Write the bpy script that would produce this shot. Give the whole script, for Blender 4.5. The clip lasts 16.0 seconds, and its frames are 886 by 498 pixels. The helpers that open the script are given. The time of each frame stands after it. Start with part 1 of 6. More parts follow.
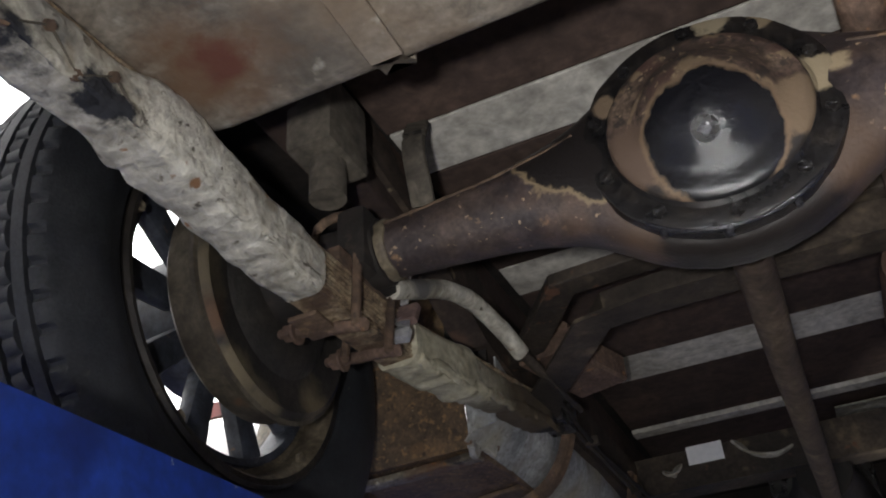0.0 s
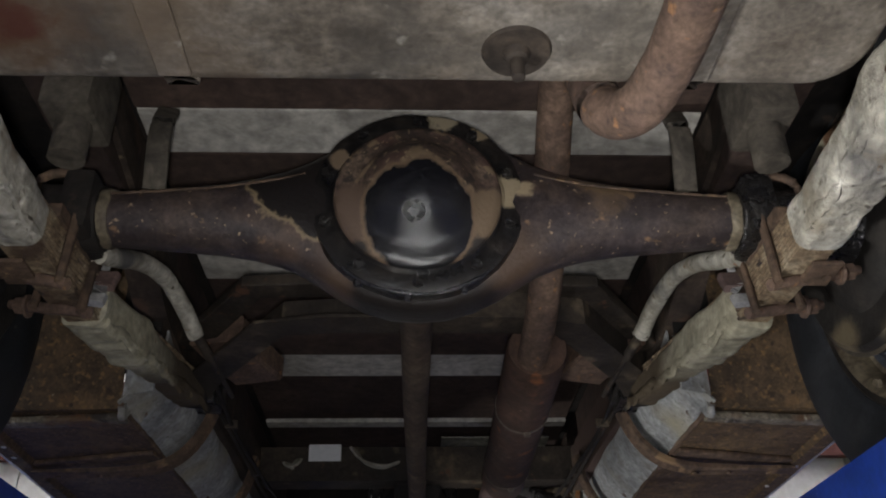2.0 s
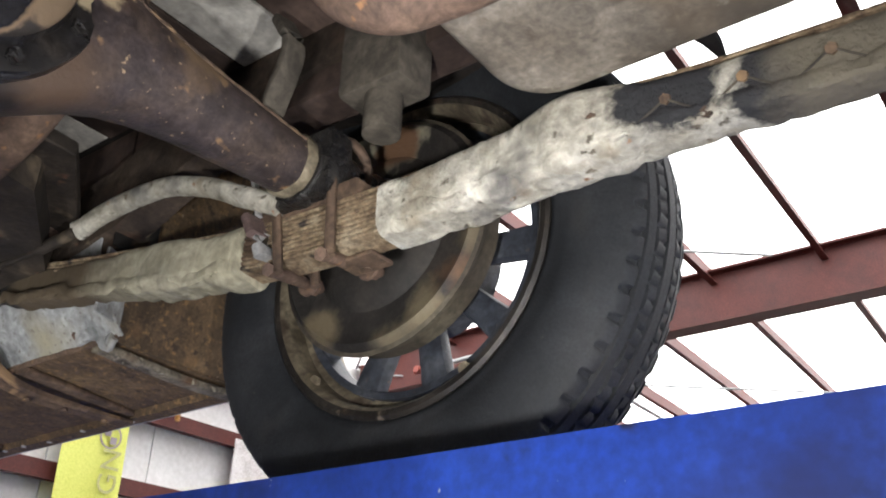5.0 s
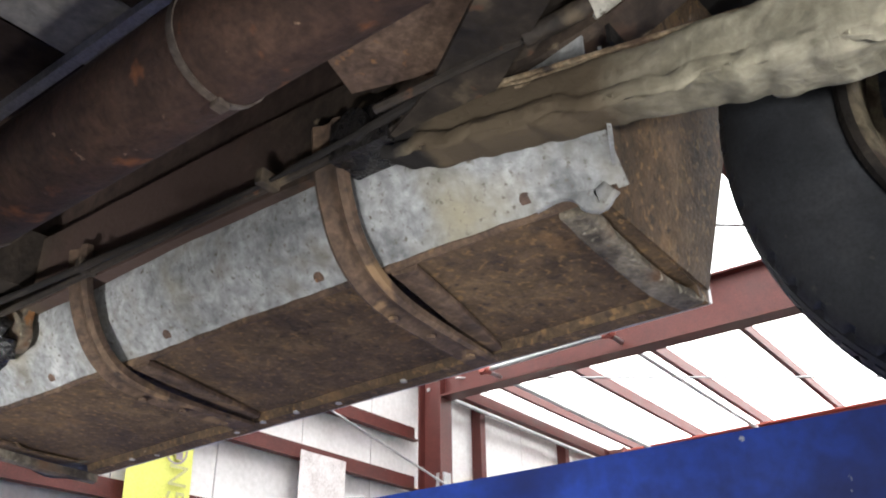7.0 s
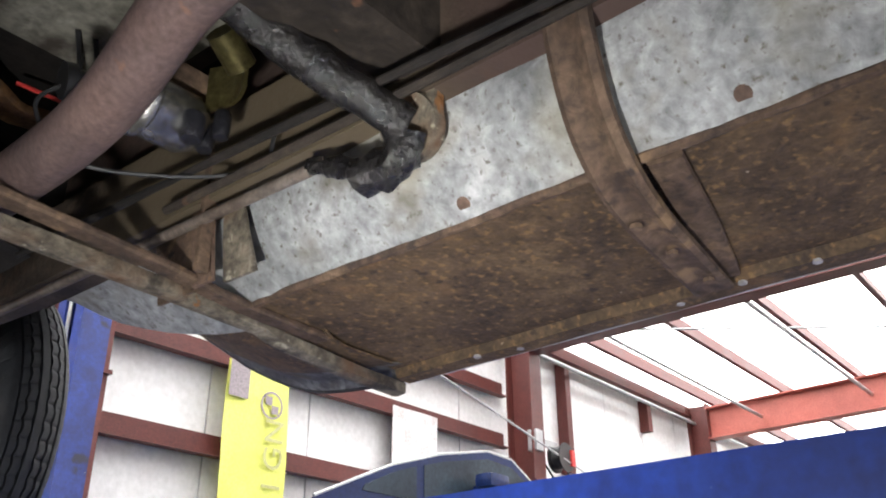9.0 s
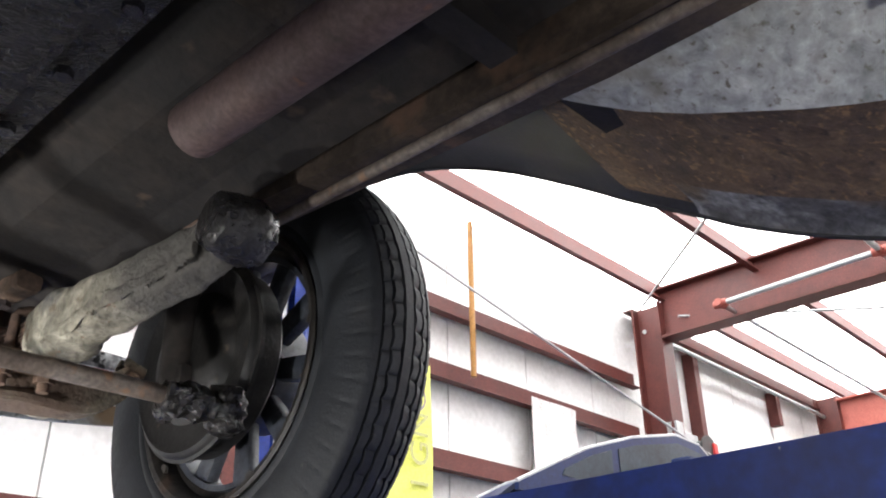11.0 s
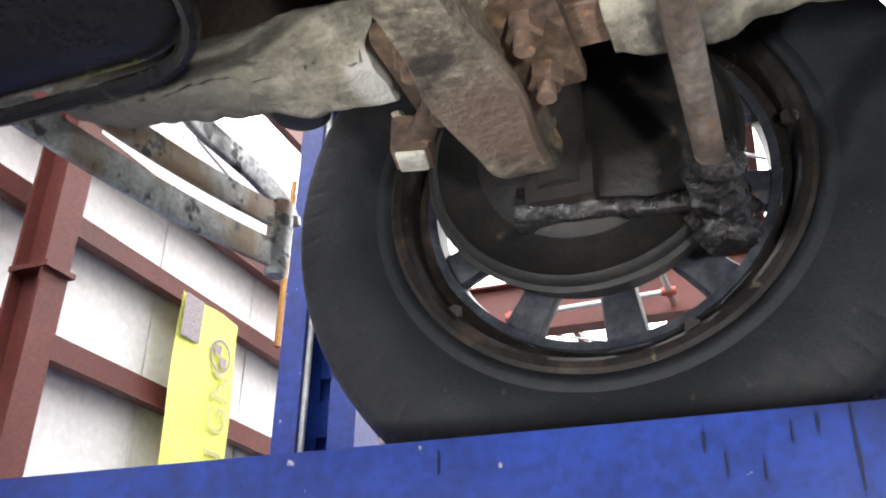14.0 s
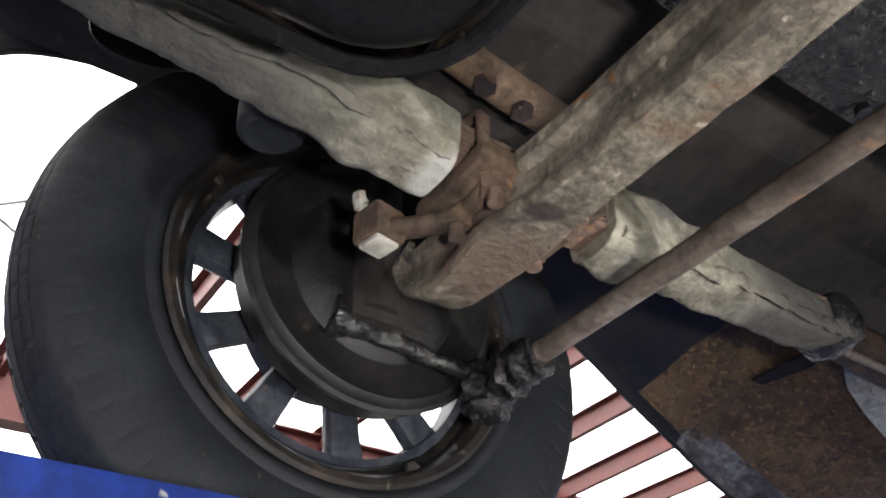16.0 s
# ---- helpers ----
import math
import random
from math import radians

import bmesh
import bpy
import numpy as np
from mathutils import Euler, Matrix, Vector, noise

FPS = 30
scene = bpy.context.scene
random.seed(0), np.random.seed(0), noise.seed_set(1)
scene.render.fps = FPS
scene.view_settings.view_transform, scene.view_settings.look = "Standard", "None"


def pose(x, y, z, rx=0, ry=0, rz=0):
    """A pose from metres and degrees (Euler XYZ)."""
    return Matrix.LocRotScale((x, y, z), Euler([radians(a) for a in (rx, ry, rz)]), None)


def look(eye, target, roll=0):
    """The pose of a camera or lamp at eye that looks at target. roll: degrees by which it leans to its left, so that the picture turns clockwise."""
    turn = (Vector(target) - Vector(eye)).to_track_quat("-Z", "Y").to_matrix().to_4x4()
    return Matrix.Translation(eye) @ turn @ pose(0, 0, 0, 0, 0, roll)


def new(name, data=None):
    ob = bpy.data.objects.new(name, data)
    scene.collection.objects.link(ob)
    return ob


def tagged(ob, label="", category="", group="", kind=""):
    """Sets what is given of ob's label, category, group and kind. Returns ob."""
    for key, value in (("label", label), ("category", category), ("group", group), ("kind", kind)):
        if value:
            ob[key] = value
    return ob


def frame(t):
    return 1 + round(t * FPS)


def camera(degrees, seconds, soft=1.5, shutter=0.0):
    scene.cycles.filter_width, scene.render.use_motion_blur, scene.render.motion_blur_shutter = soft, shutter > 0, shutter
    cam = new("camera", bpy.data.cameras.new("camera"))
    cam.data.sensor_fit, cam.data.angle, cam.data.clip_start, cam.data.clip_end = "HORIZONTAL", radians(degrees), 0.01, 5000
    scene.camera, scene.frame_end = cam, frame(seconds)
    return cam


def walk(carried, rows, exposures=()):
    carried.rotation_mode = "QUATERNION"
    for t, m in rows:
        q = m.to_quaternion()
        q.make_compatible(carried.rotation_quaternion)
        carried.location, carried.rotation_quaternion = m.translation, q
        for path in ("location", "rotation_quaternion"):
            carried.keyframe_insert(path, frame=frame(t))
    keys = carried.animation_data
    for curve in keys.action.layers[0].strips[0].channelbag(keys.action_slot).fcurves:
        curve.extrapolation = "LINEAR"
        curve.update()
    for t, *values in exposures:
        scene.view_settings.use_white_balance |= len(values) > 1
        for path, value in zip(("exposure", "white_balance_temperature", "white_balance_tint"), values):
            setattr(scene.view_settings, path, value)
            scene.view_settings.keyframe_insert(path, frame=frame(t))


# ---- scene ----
cam = camera(53.55, 16.0, soft=2.0)
PATH = [
(0.0, pose(-0.0080, -0.8133, 1.5782, 123.4249, 4.3330, 24.9514)),
    (0.5, pose(0.0364, -0.8612, 1.5591, 122.6811, 2.5835, 18.7917)),
    (1.0, pose(0.0275, -0.9233, 1.5540, 121.9858, 2.5621, 10.2079)),
    (1.5, pose(-0.0020, -0.9624, 1.5582, 120.9629, 1.5532, 3.9400)),
    (2.0, pose(-0.0141, -0.9759, 1.5568, 120.5728, 0.8646, -1.8244)),
    (2.5, pose(-0.0215, -0.9528, 1.5529, 119.5323, 0.3196, -11.2162)),
    (3.0, pose(-0.0270, -0.8674, 1.5789, 119.2508, 0.1303, -23.3583)),
    (3.2, pose(-0.0369, -0.8424, 1.5868, 119.0217, 0.4618, -28.0432)),
    (5.3, pose(-0.1820, -0.5651, 1.6415, 117.0388, -1.6459, -54.5560)),
    (5.5, pose(-0.1703, -0.4782, 1.6457, 117.1852, -1.3402, -54.3394)),
    (6.0, pose(-0.1379, -0.2689, 1.6610, 117.2313, -0.2608, -52.8290)),
    (6.5, pose(-0.1369, -0.0539, 1.6635, 117.2365, -0.5304, -52.2766)),
    (7.0, pose(-0.1484, 0.1459, 1.6591, 117.8558, 0.5429, -52.7868)),
    (7.5, pose(-0.1431, 0.2990, 1.6416, 117.1842, -0.0373, -51.4340)),
    (8.0, pose(-0.0881, 0.5149, 1.6498, 117.0648, 1.0893, -50.8006)),
    (8.5, pose(-0.0647, 0.7080, 1.6933, 116.5008, 0.6571, -50.4063)),
    (9.0, pose(-0.0837, 0.9061, 1.7066, 115.7537, 0.4275, -50.6793)),
    (9.5, pose(-0.1112, 1.0785, 1.7032, 116.2080, 1.3586, -50.2940)),
    (10.0, pose(-0.1410, 1.2459, 1.6758, 116.6649, 0.7514, -47.7143)),
    (10.2, pose(-0.0931, 1.3439, 1.7057, 116.9382, 0.9097, -46.5337)),
    (12.3, pose(-0.1371, 2.1164, 1.6598, 115.3731, 0.0456, -46.5645)),
    (12.5, pose(-0.1389, 2.1788, 1.6704, 116.2229, 0.0447, -49.0983)),
    (13.0, pose(-0.1484, 2.3481, 1.6848, 116.5672, -0.0785, -55.0334)),
    (13.5, pose(-0.1787, 2.5339, 1.6763, 117.1461, -0.0045, -62.2000)),
    (14.0, pose(-0.1659, 2.6966, 1.6524, 117.1759, -0.7633, -68.5515)),
    (14.5, pose(-0.1394, 2.8404, 1.6446, 120.6564, 0.8848, -79.2786)),
    (15.0, pose(-0.1536, 2.9644, 1.6460, 123.5269, -0.0065, -94.4101)),
    (15.5, pose(-0.1459, 3.1351, 1.6229, 125.1837, 0.6900, -111.5909)),
    (16.0, pose(-0.1417, 3.2479, 1.5976, 126.0763, 1.2164, -123.9668)),
]
EXPOSURE = [(0.0, -0.34), (1.0, -0.98), (2.6, -1.08), (4.6, -0.15), (5.5, -0.12), (6.6, 0.16), (8.4, 0.26), (9.0, 0.44), (9.6, 0.5), (10.1, 0.62), (12.4, 0.28), (13.4, 0.6), (14.0, 0.54), (15.0, 0.42), (16.0, 0.38)]
walk(cam, PATH, EXPOSURE)

# ---- light ----
world = bpy.data.worlds.new("shop_world")
scene.world = world
world.use_nodes = True
world.node_tree.nodes["Background"].inputs[0].default_value = (0.9, 0.95, 1.0, 1)
world.node_tree.nodes["Background"].inputs[1].default_value = 0.15


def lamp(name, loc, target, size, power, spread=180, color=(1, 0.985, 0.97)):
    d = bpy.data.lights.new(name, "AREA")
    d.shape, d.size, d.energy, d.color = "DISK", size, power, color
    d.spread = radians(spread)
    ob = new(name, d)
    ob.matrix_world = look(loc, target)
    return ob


# unseen fixed lamps, added in place of the light carried with the camera
lamp("torch_stand_in", (-0.02, -1.01, 1.50), (0.0, -0.1, 2.12), 0.05, 4.6, 100)
lamp("torch_stand_in", (-0.28, -0.54, 1.50), (0.64, -0.14, 2.08), 0.06, 2.7, 70)
lamp("torch_stand_in", (-0.14, 0.36, 1.50), (0.62, 0.68, 2.10), 0.06, 0.8, 56)
lamp("torch_stand_in", (-0.14, 1.06, 1.50), (0.58, 1.50, 2.12), 0.06, 1.65, 70)
lamp("torch_stand_in", (-0.42, 2.46, 1.54), (0.52, 2.80, 2.08), 0.06, 1.55, 84)
lamp("torch_stand_in", (-0.36, 3.22, 1.50), (0.48, 2.86, 2.06), 0.06, 1.6, 84)

# ---- materials ----


def mat(name, cols, scale=6.0, rough=0.7, metal=0.0, bump=0.15, fine=60.0, rough_var=0.15, spots=None, emit=0.0, spec=0.4,
        island=0.0, coat=0.0, stains=(), grime=0.0, depth=0.0035):
    """Procedural surface: broad blotches between two or three colours, a fine grain, and optional specks."""
    m = bpy.data.materials.new(name)
    m.use_nodes = True
    nt = m.node_tree
    n, l = nt.nodes, nt.links
    b = n["Principled BSDF"]
    tc = n.new("ShaderNodeTexCoord")
    big = n.new("ShaderNodeTexNoise")
    big.inputs["Scale"].default_value, big.inputs["Detail"].default_value = scale, 6
    big.inputs["Roughness"].default_value = 0.62
    l.new(tc.outputs["Object"], big.inputs["Vector"])
    ramp = n.new("ShaderNodeValToRGB")
    el = ramp.color_ramp.elements
    el[0].position, el[1].position = 0.32, 0.68
    el[0].color, el[1].color = (*cols[0], 1), (*cols[-1], 1)
    for i, c in enumerate(cols[1:-1]):
        e = el.new(0.32 + 0.36 * (i + 1) / (len(cols) - 1))
        e.color = (*c, 1)
    l.new(big.outputs["Fac"], ramp.inputs["Fac"])
    grain = n.new("ShaderNodeTexNoise")
    grain.inputs["Scale"].default_value, grain.inputs["Detail"].default_value = fine, 5
    l.new(tc.outputs["Object"], grain.inputs["Vector"])
    mul = n.new("ShaderNodeMix")
    mul.data_type, mul.blend_type = "RGBA", "OVERLAY"
    mul.inputs["Factor"].default_value = 0.26
    l.new(ramp.outputs["Color"], mul.inputs["A"])
    gm = n.new("ShaderNodeMapRange")
    gm.inputs["From Min"].default_value, gm.inputs["From Max"].default_value = 0.28, 0.72
    l.new(grain.outputs["Fac"], gm.inputs["Value"])
    l.new(gm.outputs["Result"], mul.inputs["B"])
    col = mul.outputs["Result"]
    if grime:
        # patchy dirt and wear between the broad blotches and the grain
        gr = n.new("ShaderNodeTexNoise")
        gr.inputs["Scale"].default_value, gr.inputs["Detail"].default_value, gr.inputs["Roughness"].default_value = scale * 3.7, 9, 0.72
        gr.inputs["Distortion"].default_value = 0.6
        l.new(tc.outputs["Object"], gr.inputs["Vector"])
        gmr = n.new("ShaderNodeMapRange")
        gmr.inputs["From Min"].default_value, gmr.inputs["From Max"].default_value = 0.36, 0.64
        gmr.inputs["To Min"].default_value, gmr.inputs["To Max"].default_value = 1 - grime, 1 + grime * 0.55
        l.new(gr.outputs["Fac"], gmr.inputs["Value"])
        gv = n.new("ShaderNodeHueSaturation")
        l.new(gmr.outputs["Result"], gv.inputs["Value"])
        l.new(col, gv.inputs["Color"])
        col = gv.outputs["Color"]
    for thr, c, sc, soft in (spots or ()):
        sp = n.new("ShaderNodeTexNoise")
        sp.inputs["Scale"].default_value, sp.inputs["Detail"].default_value = sc, 4
        l.new(tc.outputs["Object"], sp.inputs["Vector"])
        mr = n.new("ShaderNodeMapRange")
        mr.inputs["From Min"].default_value, mr.inputs["From Max"].default_value = thr, thr + soft
        l.new(sp.outputs["Fac"], mr.inputs["Value"])
        mx = n.new("ShaderNodeMix")
        mx.data_type = "RGBA"
        l.new(mr.outputs["Result"], mx.inputs["Factor"])
        l.new(col, mx.inputs["A"])
        mx.inputs["B"].default_value = (*c, 1)
        col = mx.outputs["Result"]
    # stains round given places, with a ragged edge: place, radius, soft edge, raggedness, colour
    wet = []
    for at, rad, soft, rag, c, *gloss in stains:
        dist = n.new("ShaderNodeVectorMath")
        dist.operation = "DISTANCE"
        l.new(tc.outputs["Object"], dist.inputs[0])
        dist.inputs[1].default_value = at
        wob = n.new("ShaderNodeTexNoise")
        wob.inputs["Scale"].default_value, wob.inputs["Detail"].default_value, wob.inputs["Roughness"].default_value = 7.0 if rad > 0.1 else 16.0, 8, 0.62
        l.new(tc.outputs["Object"], wob.inputs["Vector"])
        ma = n.new("ShaderNodeMath")
        ma.operation, ma.inputs[1].default_value = "MULTIPLY_ADD", rag
        l.new(wob.outputs["Fac"], ma.inputs[0])
        l.new(dist.outputs["Value"], ma.inputs[2])
        mr = n.new("ShaderNodeMapRange")
        mr.inputs["From Min"].default_value, mr.inputs["From Max"].default_value = rad + rag / 2, rad + rag / 2 + soft
        mr.inputs["To Min"].default_value, mr.inputs["To Max"].default_value = 1, 0
        l.new(ma.outputs[0], mr.inputs["Value"])
        mx = n.new("ShaderNodeMix")
        mx.data_type = "RGBA"
        l.new(mr.outputs["Result"], mx.inputs["Factor"])
        l.new(col, mx.inputs["A"])
        mx.inputs["B"].default_value = (*c, 1)
        col = mx.outputs["Result"]
        wet += [(mr, g) for g in gloss]
    if island:
        oi = n.new("ShaderNodeObjectInfo")
        mr = n.new("ShaderNodeMapRange")
        mr.inputs["To Min"].default_value, mr.inputs["To Max"].default_value = 1 - island, 1 + island
        l.new(oi.outputs["Random"], mr.inputs["Value"])
        hv = n.new("ShaderNodeHueSaturation")
        l.new(mr.outputs["Result"], hv.inputs["Value"])
        l.new(col, hv.inputs["Color"])
        col = hv.outputs["Color"]
    l.new(col, b.inputs["Base Color"])
    rr = n.new("ShaderNodeMapRange")
    rr.inputs["To Min"].default_value, rr.inputs["To Max"].default_value = max(0.03, rough - rough_var), min(1, rough + rough_var)
    l.new(big.outputs["Fac"], rr.inputs["Value"])
    gloss_out = rr.outputs["Result"]
    for mr, g in wet:
        mx = n.new("ShaderNodeMix")
        mx.data_type = "FLOAT"
        l.new(mr.outputs["Result"], mx.inputs["Factor"])
        l.new(gloss_out, mx.inputs["A"])
        mx.inputs["B"].default_value = g
        gloss_out = mx.outputs["Result"]
    l.new(gloss_out, b.inputs["Roughness"])
    b.inputs["Metallic"].default_value = metal
    b.inputs["Specular IOR Level"].default_value = spec
    b.inputs["Coat Weight"].default_value = coat
    if bump:
        bp = n.new("ShaderNodeBump")
        bp.inputs["Strength"].default_value, bp.inputs["Distance"].default_value = bump, depth
        add = n.new("ShaderNodeMath")
        add.operation = "ADD"
        l.new(grain.outputs["Fac"], add.inputs[0])
        l.new(big.outputs["Fac"], add.inputs[1])
        high = add.outputs[0]
        if grime:
            ad2 = n.new("ShaderNodeMath")
            ad2.operation = "ADD"
            l.new(high, ad2.inputs[0])
            l.new(gr.outputs["Fac"], ad2.inputs[1])
            high = ad2.outputs[0]
        l.new(high, bp.inputs["Height"])
        l.new(bp.outputs["Normal"], b.inputs["Normal"])
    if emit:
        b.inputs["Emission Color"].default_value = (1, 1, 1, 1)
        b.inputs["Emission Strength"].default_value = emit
    return m


RUST = mat("rusty_steel", [(0.045, 0.031, 0.023), (0.095, 0.061, 0.041), (0.15, 0.1, 0.064)], scale=14, rough=0.8, metal=0, bump=0.4, fine=110, grime=0.45, spots=[(0.60, (0.22, 0.14, 0.075), 26, 0.1), (0.64, (0.04, 0.028, 0.022), 40, 0.08)])
RUST_RED = mat("red_brown_rust", [(0.08, 0.052, 0.042), (0.12, 0.077, 0.056), (0.165, 0.108, 0.076)], scale=14, rough=0.8, metal=0, bump=0.4, fine=150, grime=0.4, spots=[(0.63, (0.27, 0.14, 0.065), 50, 0.08)])
MUFFLER = mat("rusted_muffler_shell", [(0.044, 0.025, 0.019), (0.066, 0.037, 0.027), (0.09, 0.05, 0.034)], scale=9, rough=0.7, metal=0, bump=0.3, fine=150, grime=0.4, spots=[(0.62, (0.26, 0.1, 0.04), 24, 0.12), (0.7, (0.3, 0.2, 0.13), 70, 0.05)])
AXLE = mat("dusty_dark_steel", [(0.026, 0.0205, 0.021), (0.045, 0.035, 0.035), (0.075, 0.053, 0.042)], scale=9, rough=0.5, metal=0, bump=0.25, fine=190, grime=0.5, spots=[(0.55, (0.105, 0.063, 0.042), 7, 0.14), (0.63, (0.2, 0.125, 0.07), 34, 0.06), (0.66, (0.3, 0.22, 0.14), 120, 0.05)],
           stains=[((0.0, -0.02, 2.06), 0.12, 0.04, 0.14, (0.07, 0.045, 0.031)), ((-0.135, -0.03, 2.215), 0.088, 0.006, 0.10, (0.2, 0.15, 0.09)), ((-0.135, -0.03, 2.215), 0.080, 0.006, 0.10, (0.016, 0.0135, 0.013), 0.38),
                   ((0.0, 0.01, 2.03), 0.09, 0.03, 0.10, (0.013, 0.010, 0.009), 0.5), ((0.132, -0.03, 2.2), 0.012, 0.006, 0.06, (0.28, 0.22, 0.14)), ((0.24, -0.02, 2.235), 0.04, 0.03, 0.10, (0.15, 0.1, 0.06))])
COVER = mat("rusted_cover_steel", [(0.042, 0.027, 0.021), (0.09, 0.057, 0.042), (0.155, 0.108, 0.073)], scale=24, rough=0.7, metal=0, bump=0.28, fine=200, rough_var=0.05, grime=0.75, spots=[(0.50, (0.075, 0.038, 0.03), 10, 0.12), (0.55, (0.2, 0.14, 0.085), 34, 0.08), (0.56, (0.03, 0.021, 0.017), 48, 0.07), (0.63, (0.3, 0.22, 0.135), 120, 0.05)], spec=0.6,
            stains=[((-0.007, -0.05, 2.092), 0.10, 0.004, 0.03, (0.018, 0.014, 0.012), 0.65), ((-0.098, -0.06, 2.15), 0.036, 0.006, 0.05, (0.1, 0.065, 0.045), 0.65), ((0.088, -0.06, 2.15), 0.034, 0.006, 0.05, (0.15, 0.105, 0.065), 0.65),
                    ((-0.005, -0.07, 2.142), 0.070, 0.006, 0.055, (0.17, 0.115, 0.07)), ((-0.005, -0.07, 2.142), 0.066, 0.004, 0.045, (0.009, 0.009, 0.011), 0.24), ((-0.005, -0.07, 2.085), 0.042, 0.006, 0.03, (0.009, 0.009, 0.01), 0.26)])
TORQUE = mat("brown_shaft_steel", [(0.05, 0.034, 0.024), (0.085, 0.06, 0.042), (0.13, 0.095, 0.065)], scale=9, rough=0.75, metal=0, bump=0.3, fine=120, grime=0.35, spots=[(0.62, (0.17, 0.125, 0.08), 18, 0.1)])
GREASE = mat("wet_black_grease", [(0.006, 0.006, 0.007), (0.012, 0.011, 0.011), (0.02, 0.018, 0.016)], 40, 0.28, 0, 0.9, 160, 0.12, spec=0.6)
FLANGE = mat("oily_black_flange", [(0.006, 0.006, 0.007), (0.012, 0.011, 0.011), (0.024, 0.02, 0.017)], scale=30, rough=0.3, metal=0, bump=0.3, fine=160, rough_var=0.12, grime=0.5, spec=0.6,
             stains=[((0.03, -0.04, 2.318), 0.016, 0.006, 0.09, (0.23, 0.19, 0.125), 0.8), ((0.075, -0.04, 2.292), 0.010, 0.006, 0.08, (0.17, 0.13, 0.08), 0.8), ((0.118, -0.04, 2.196), 0.020, 0.005, 0.06, (0.25, 0.2, 0.125), 0.8), ((-0.108, -0.04, 2.245), 0.012, 0.006, 0.07, (0.13, 0.09, 0.055), 0.8)])
OIL = mat("oily_black_steel", [(0.012, 0.012, 0.015), (0.022, 0.022, 0.027)], 26, 0.24, 0.2, 0.5, 260, 0.08, spec=0.7)
PIPE = mat("purple_brown_pipe", [(0.082, 0.056, 0.053), (0.11, 0.074, 0.068), (0.14, 0.09, 0.078)], scale=9, rough=0.65, metal=0, bump=0.2, fine=170, grime=0.22, spots=[(0.68, (0.2, 0.1, 0.06), 30, 0.08)])
OIL_MARK = mat("dried_oil_on_blue_paint", [(0.003, 0.006, 0.022), (0.005, 0.011, 0.05)], scale=60, rough=0.45, metal=0, bump=0, fine=120)
POLISHED = mat("polished_metal", [(0.28, 0.28, 0.27), (0.55, 0.54, 0.52)], scale=22, rough=0.25, metal=0.9, bump=0.2, fine=90, rough_var=0.08, grime=0.5)
SHEETING = mat("dirty_white_sheeting", [(0.5, 0.47, 0.46), (0.62, 0.59, 0.58), (0.72, 0.7, 0.69)], 5, 0.8, 0, 0.1, 50)
TIE = mat("grey_brown_rod_steel", [(0.07, 0.052, 0.042), (0.115, 0.09, 0.072), (0.18, 0.155, 0.135)], scale=12, rough=0.6, metal=0, bump=0.25, fine=150, grime=0.4, spots=[(0.64, (0.2, 0.11, 0.06), 25, 0.08)])
TANK = mat("weathered_tank_paint", [(0.10, 0.082, 0.064), (0.19, 0.165, 0.135), (0.28, 0.255, 0.22)], scale=9, rough=0.65, metal=0, bump=0.25, fine=130, grime=0.35, spots=[(0.50, (0.17, 0.125, 0.085), 5, 0.22), (0.53, (0.06, 0.054, 0.048), 7, 0.22), (0.64, (0.36, 0.34, 0.29), 34, 0.14), (0.66, (0.10, 0.07, 0.05), 22, 0.1)],
           stains=[((-0.38, -0.375, 2.146), 0.02, 0.06, 0.16, (0.13, 0.08, 0.05)), ((-0.372, -0.382, 2.146), 0.004, 0.025, 0.14, (0.105, 0.04, 0.028))])
CANVAS = mat("grimy_canvas", [(0.13, 0.117, 0.09), (0.26, 0.24, 0.187), (0.39, 0.365, 0.295)], scale=11, rough=0.9, metal=0, bump=0.8, fine=70, rough_var=0.05, grime=0.4, depth=0.007, spots=[(0.58, (0.06, 0.06, 0.064), 9, 0.14), (0.60, (0.14, 0.11, 0.075), 26, 0.12), (0.69, (0.2, 0.09, 0.045), 38, 0.04)], spec=0.2,
             stains=[((0.335, 3.2, 2.10), 0.12, 0.14, 0.10, (0.10, 0.095, 0.082)), ((0.325, 2.44, 2.09), 0.09, 0.10, 0.08, (0.085, 0.08, 0.072)), ((0.31, 2.935, 2.07), 0.022, 0.012, 0.03, (0.42, 0.41, 0.37))])
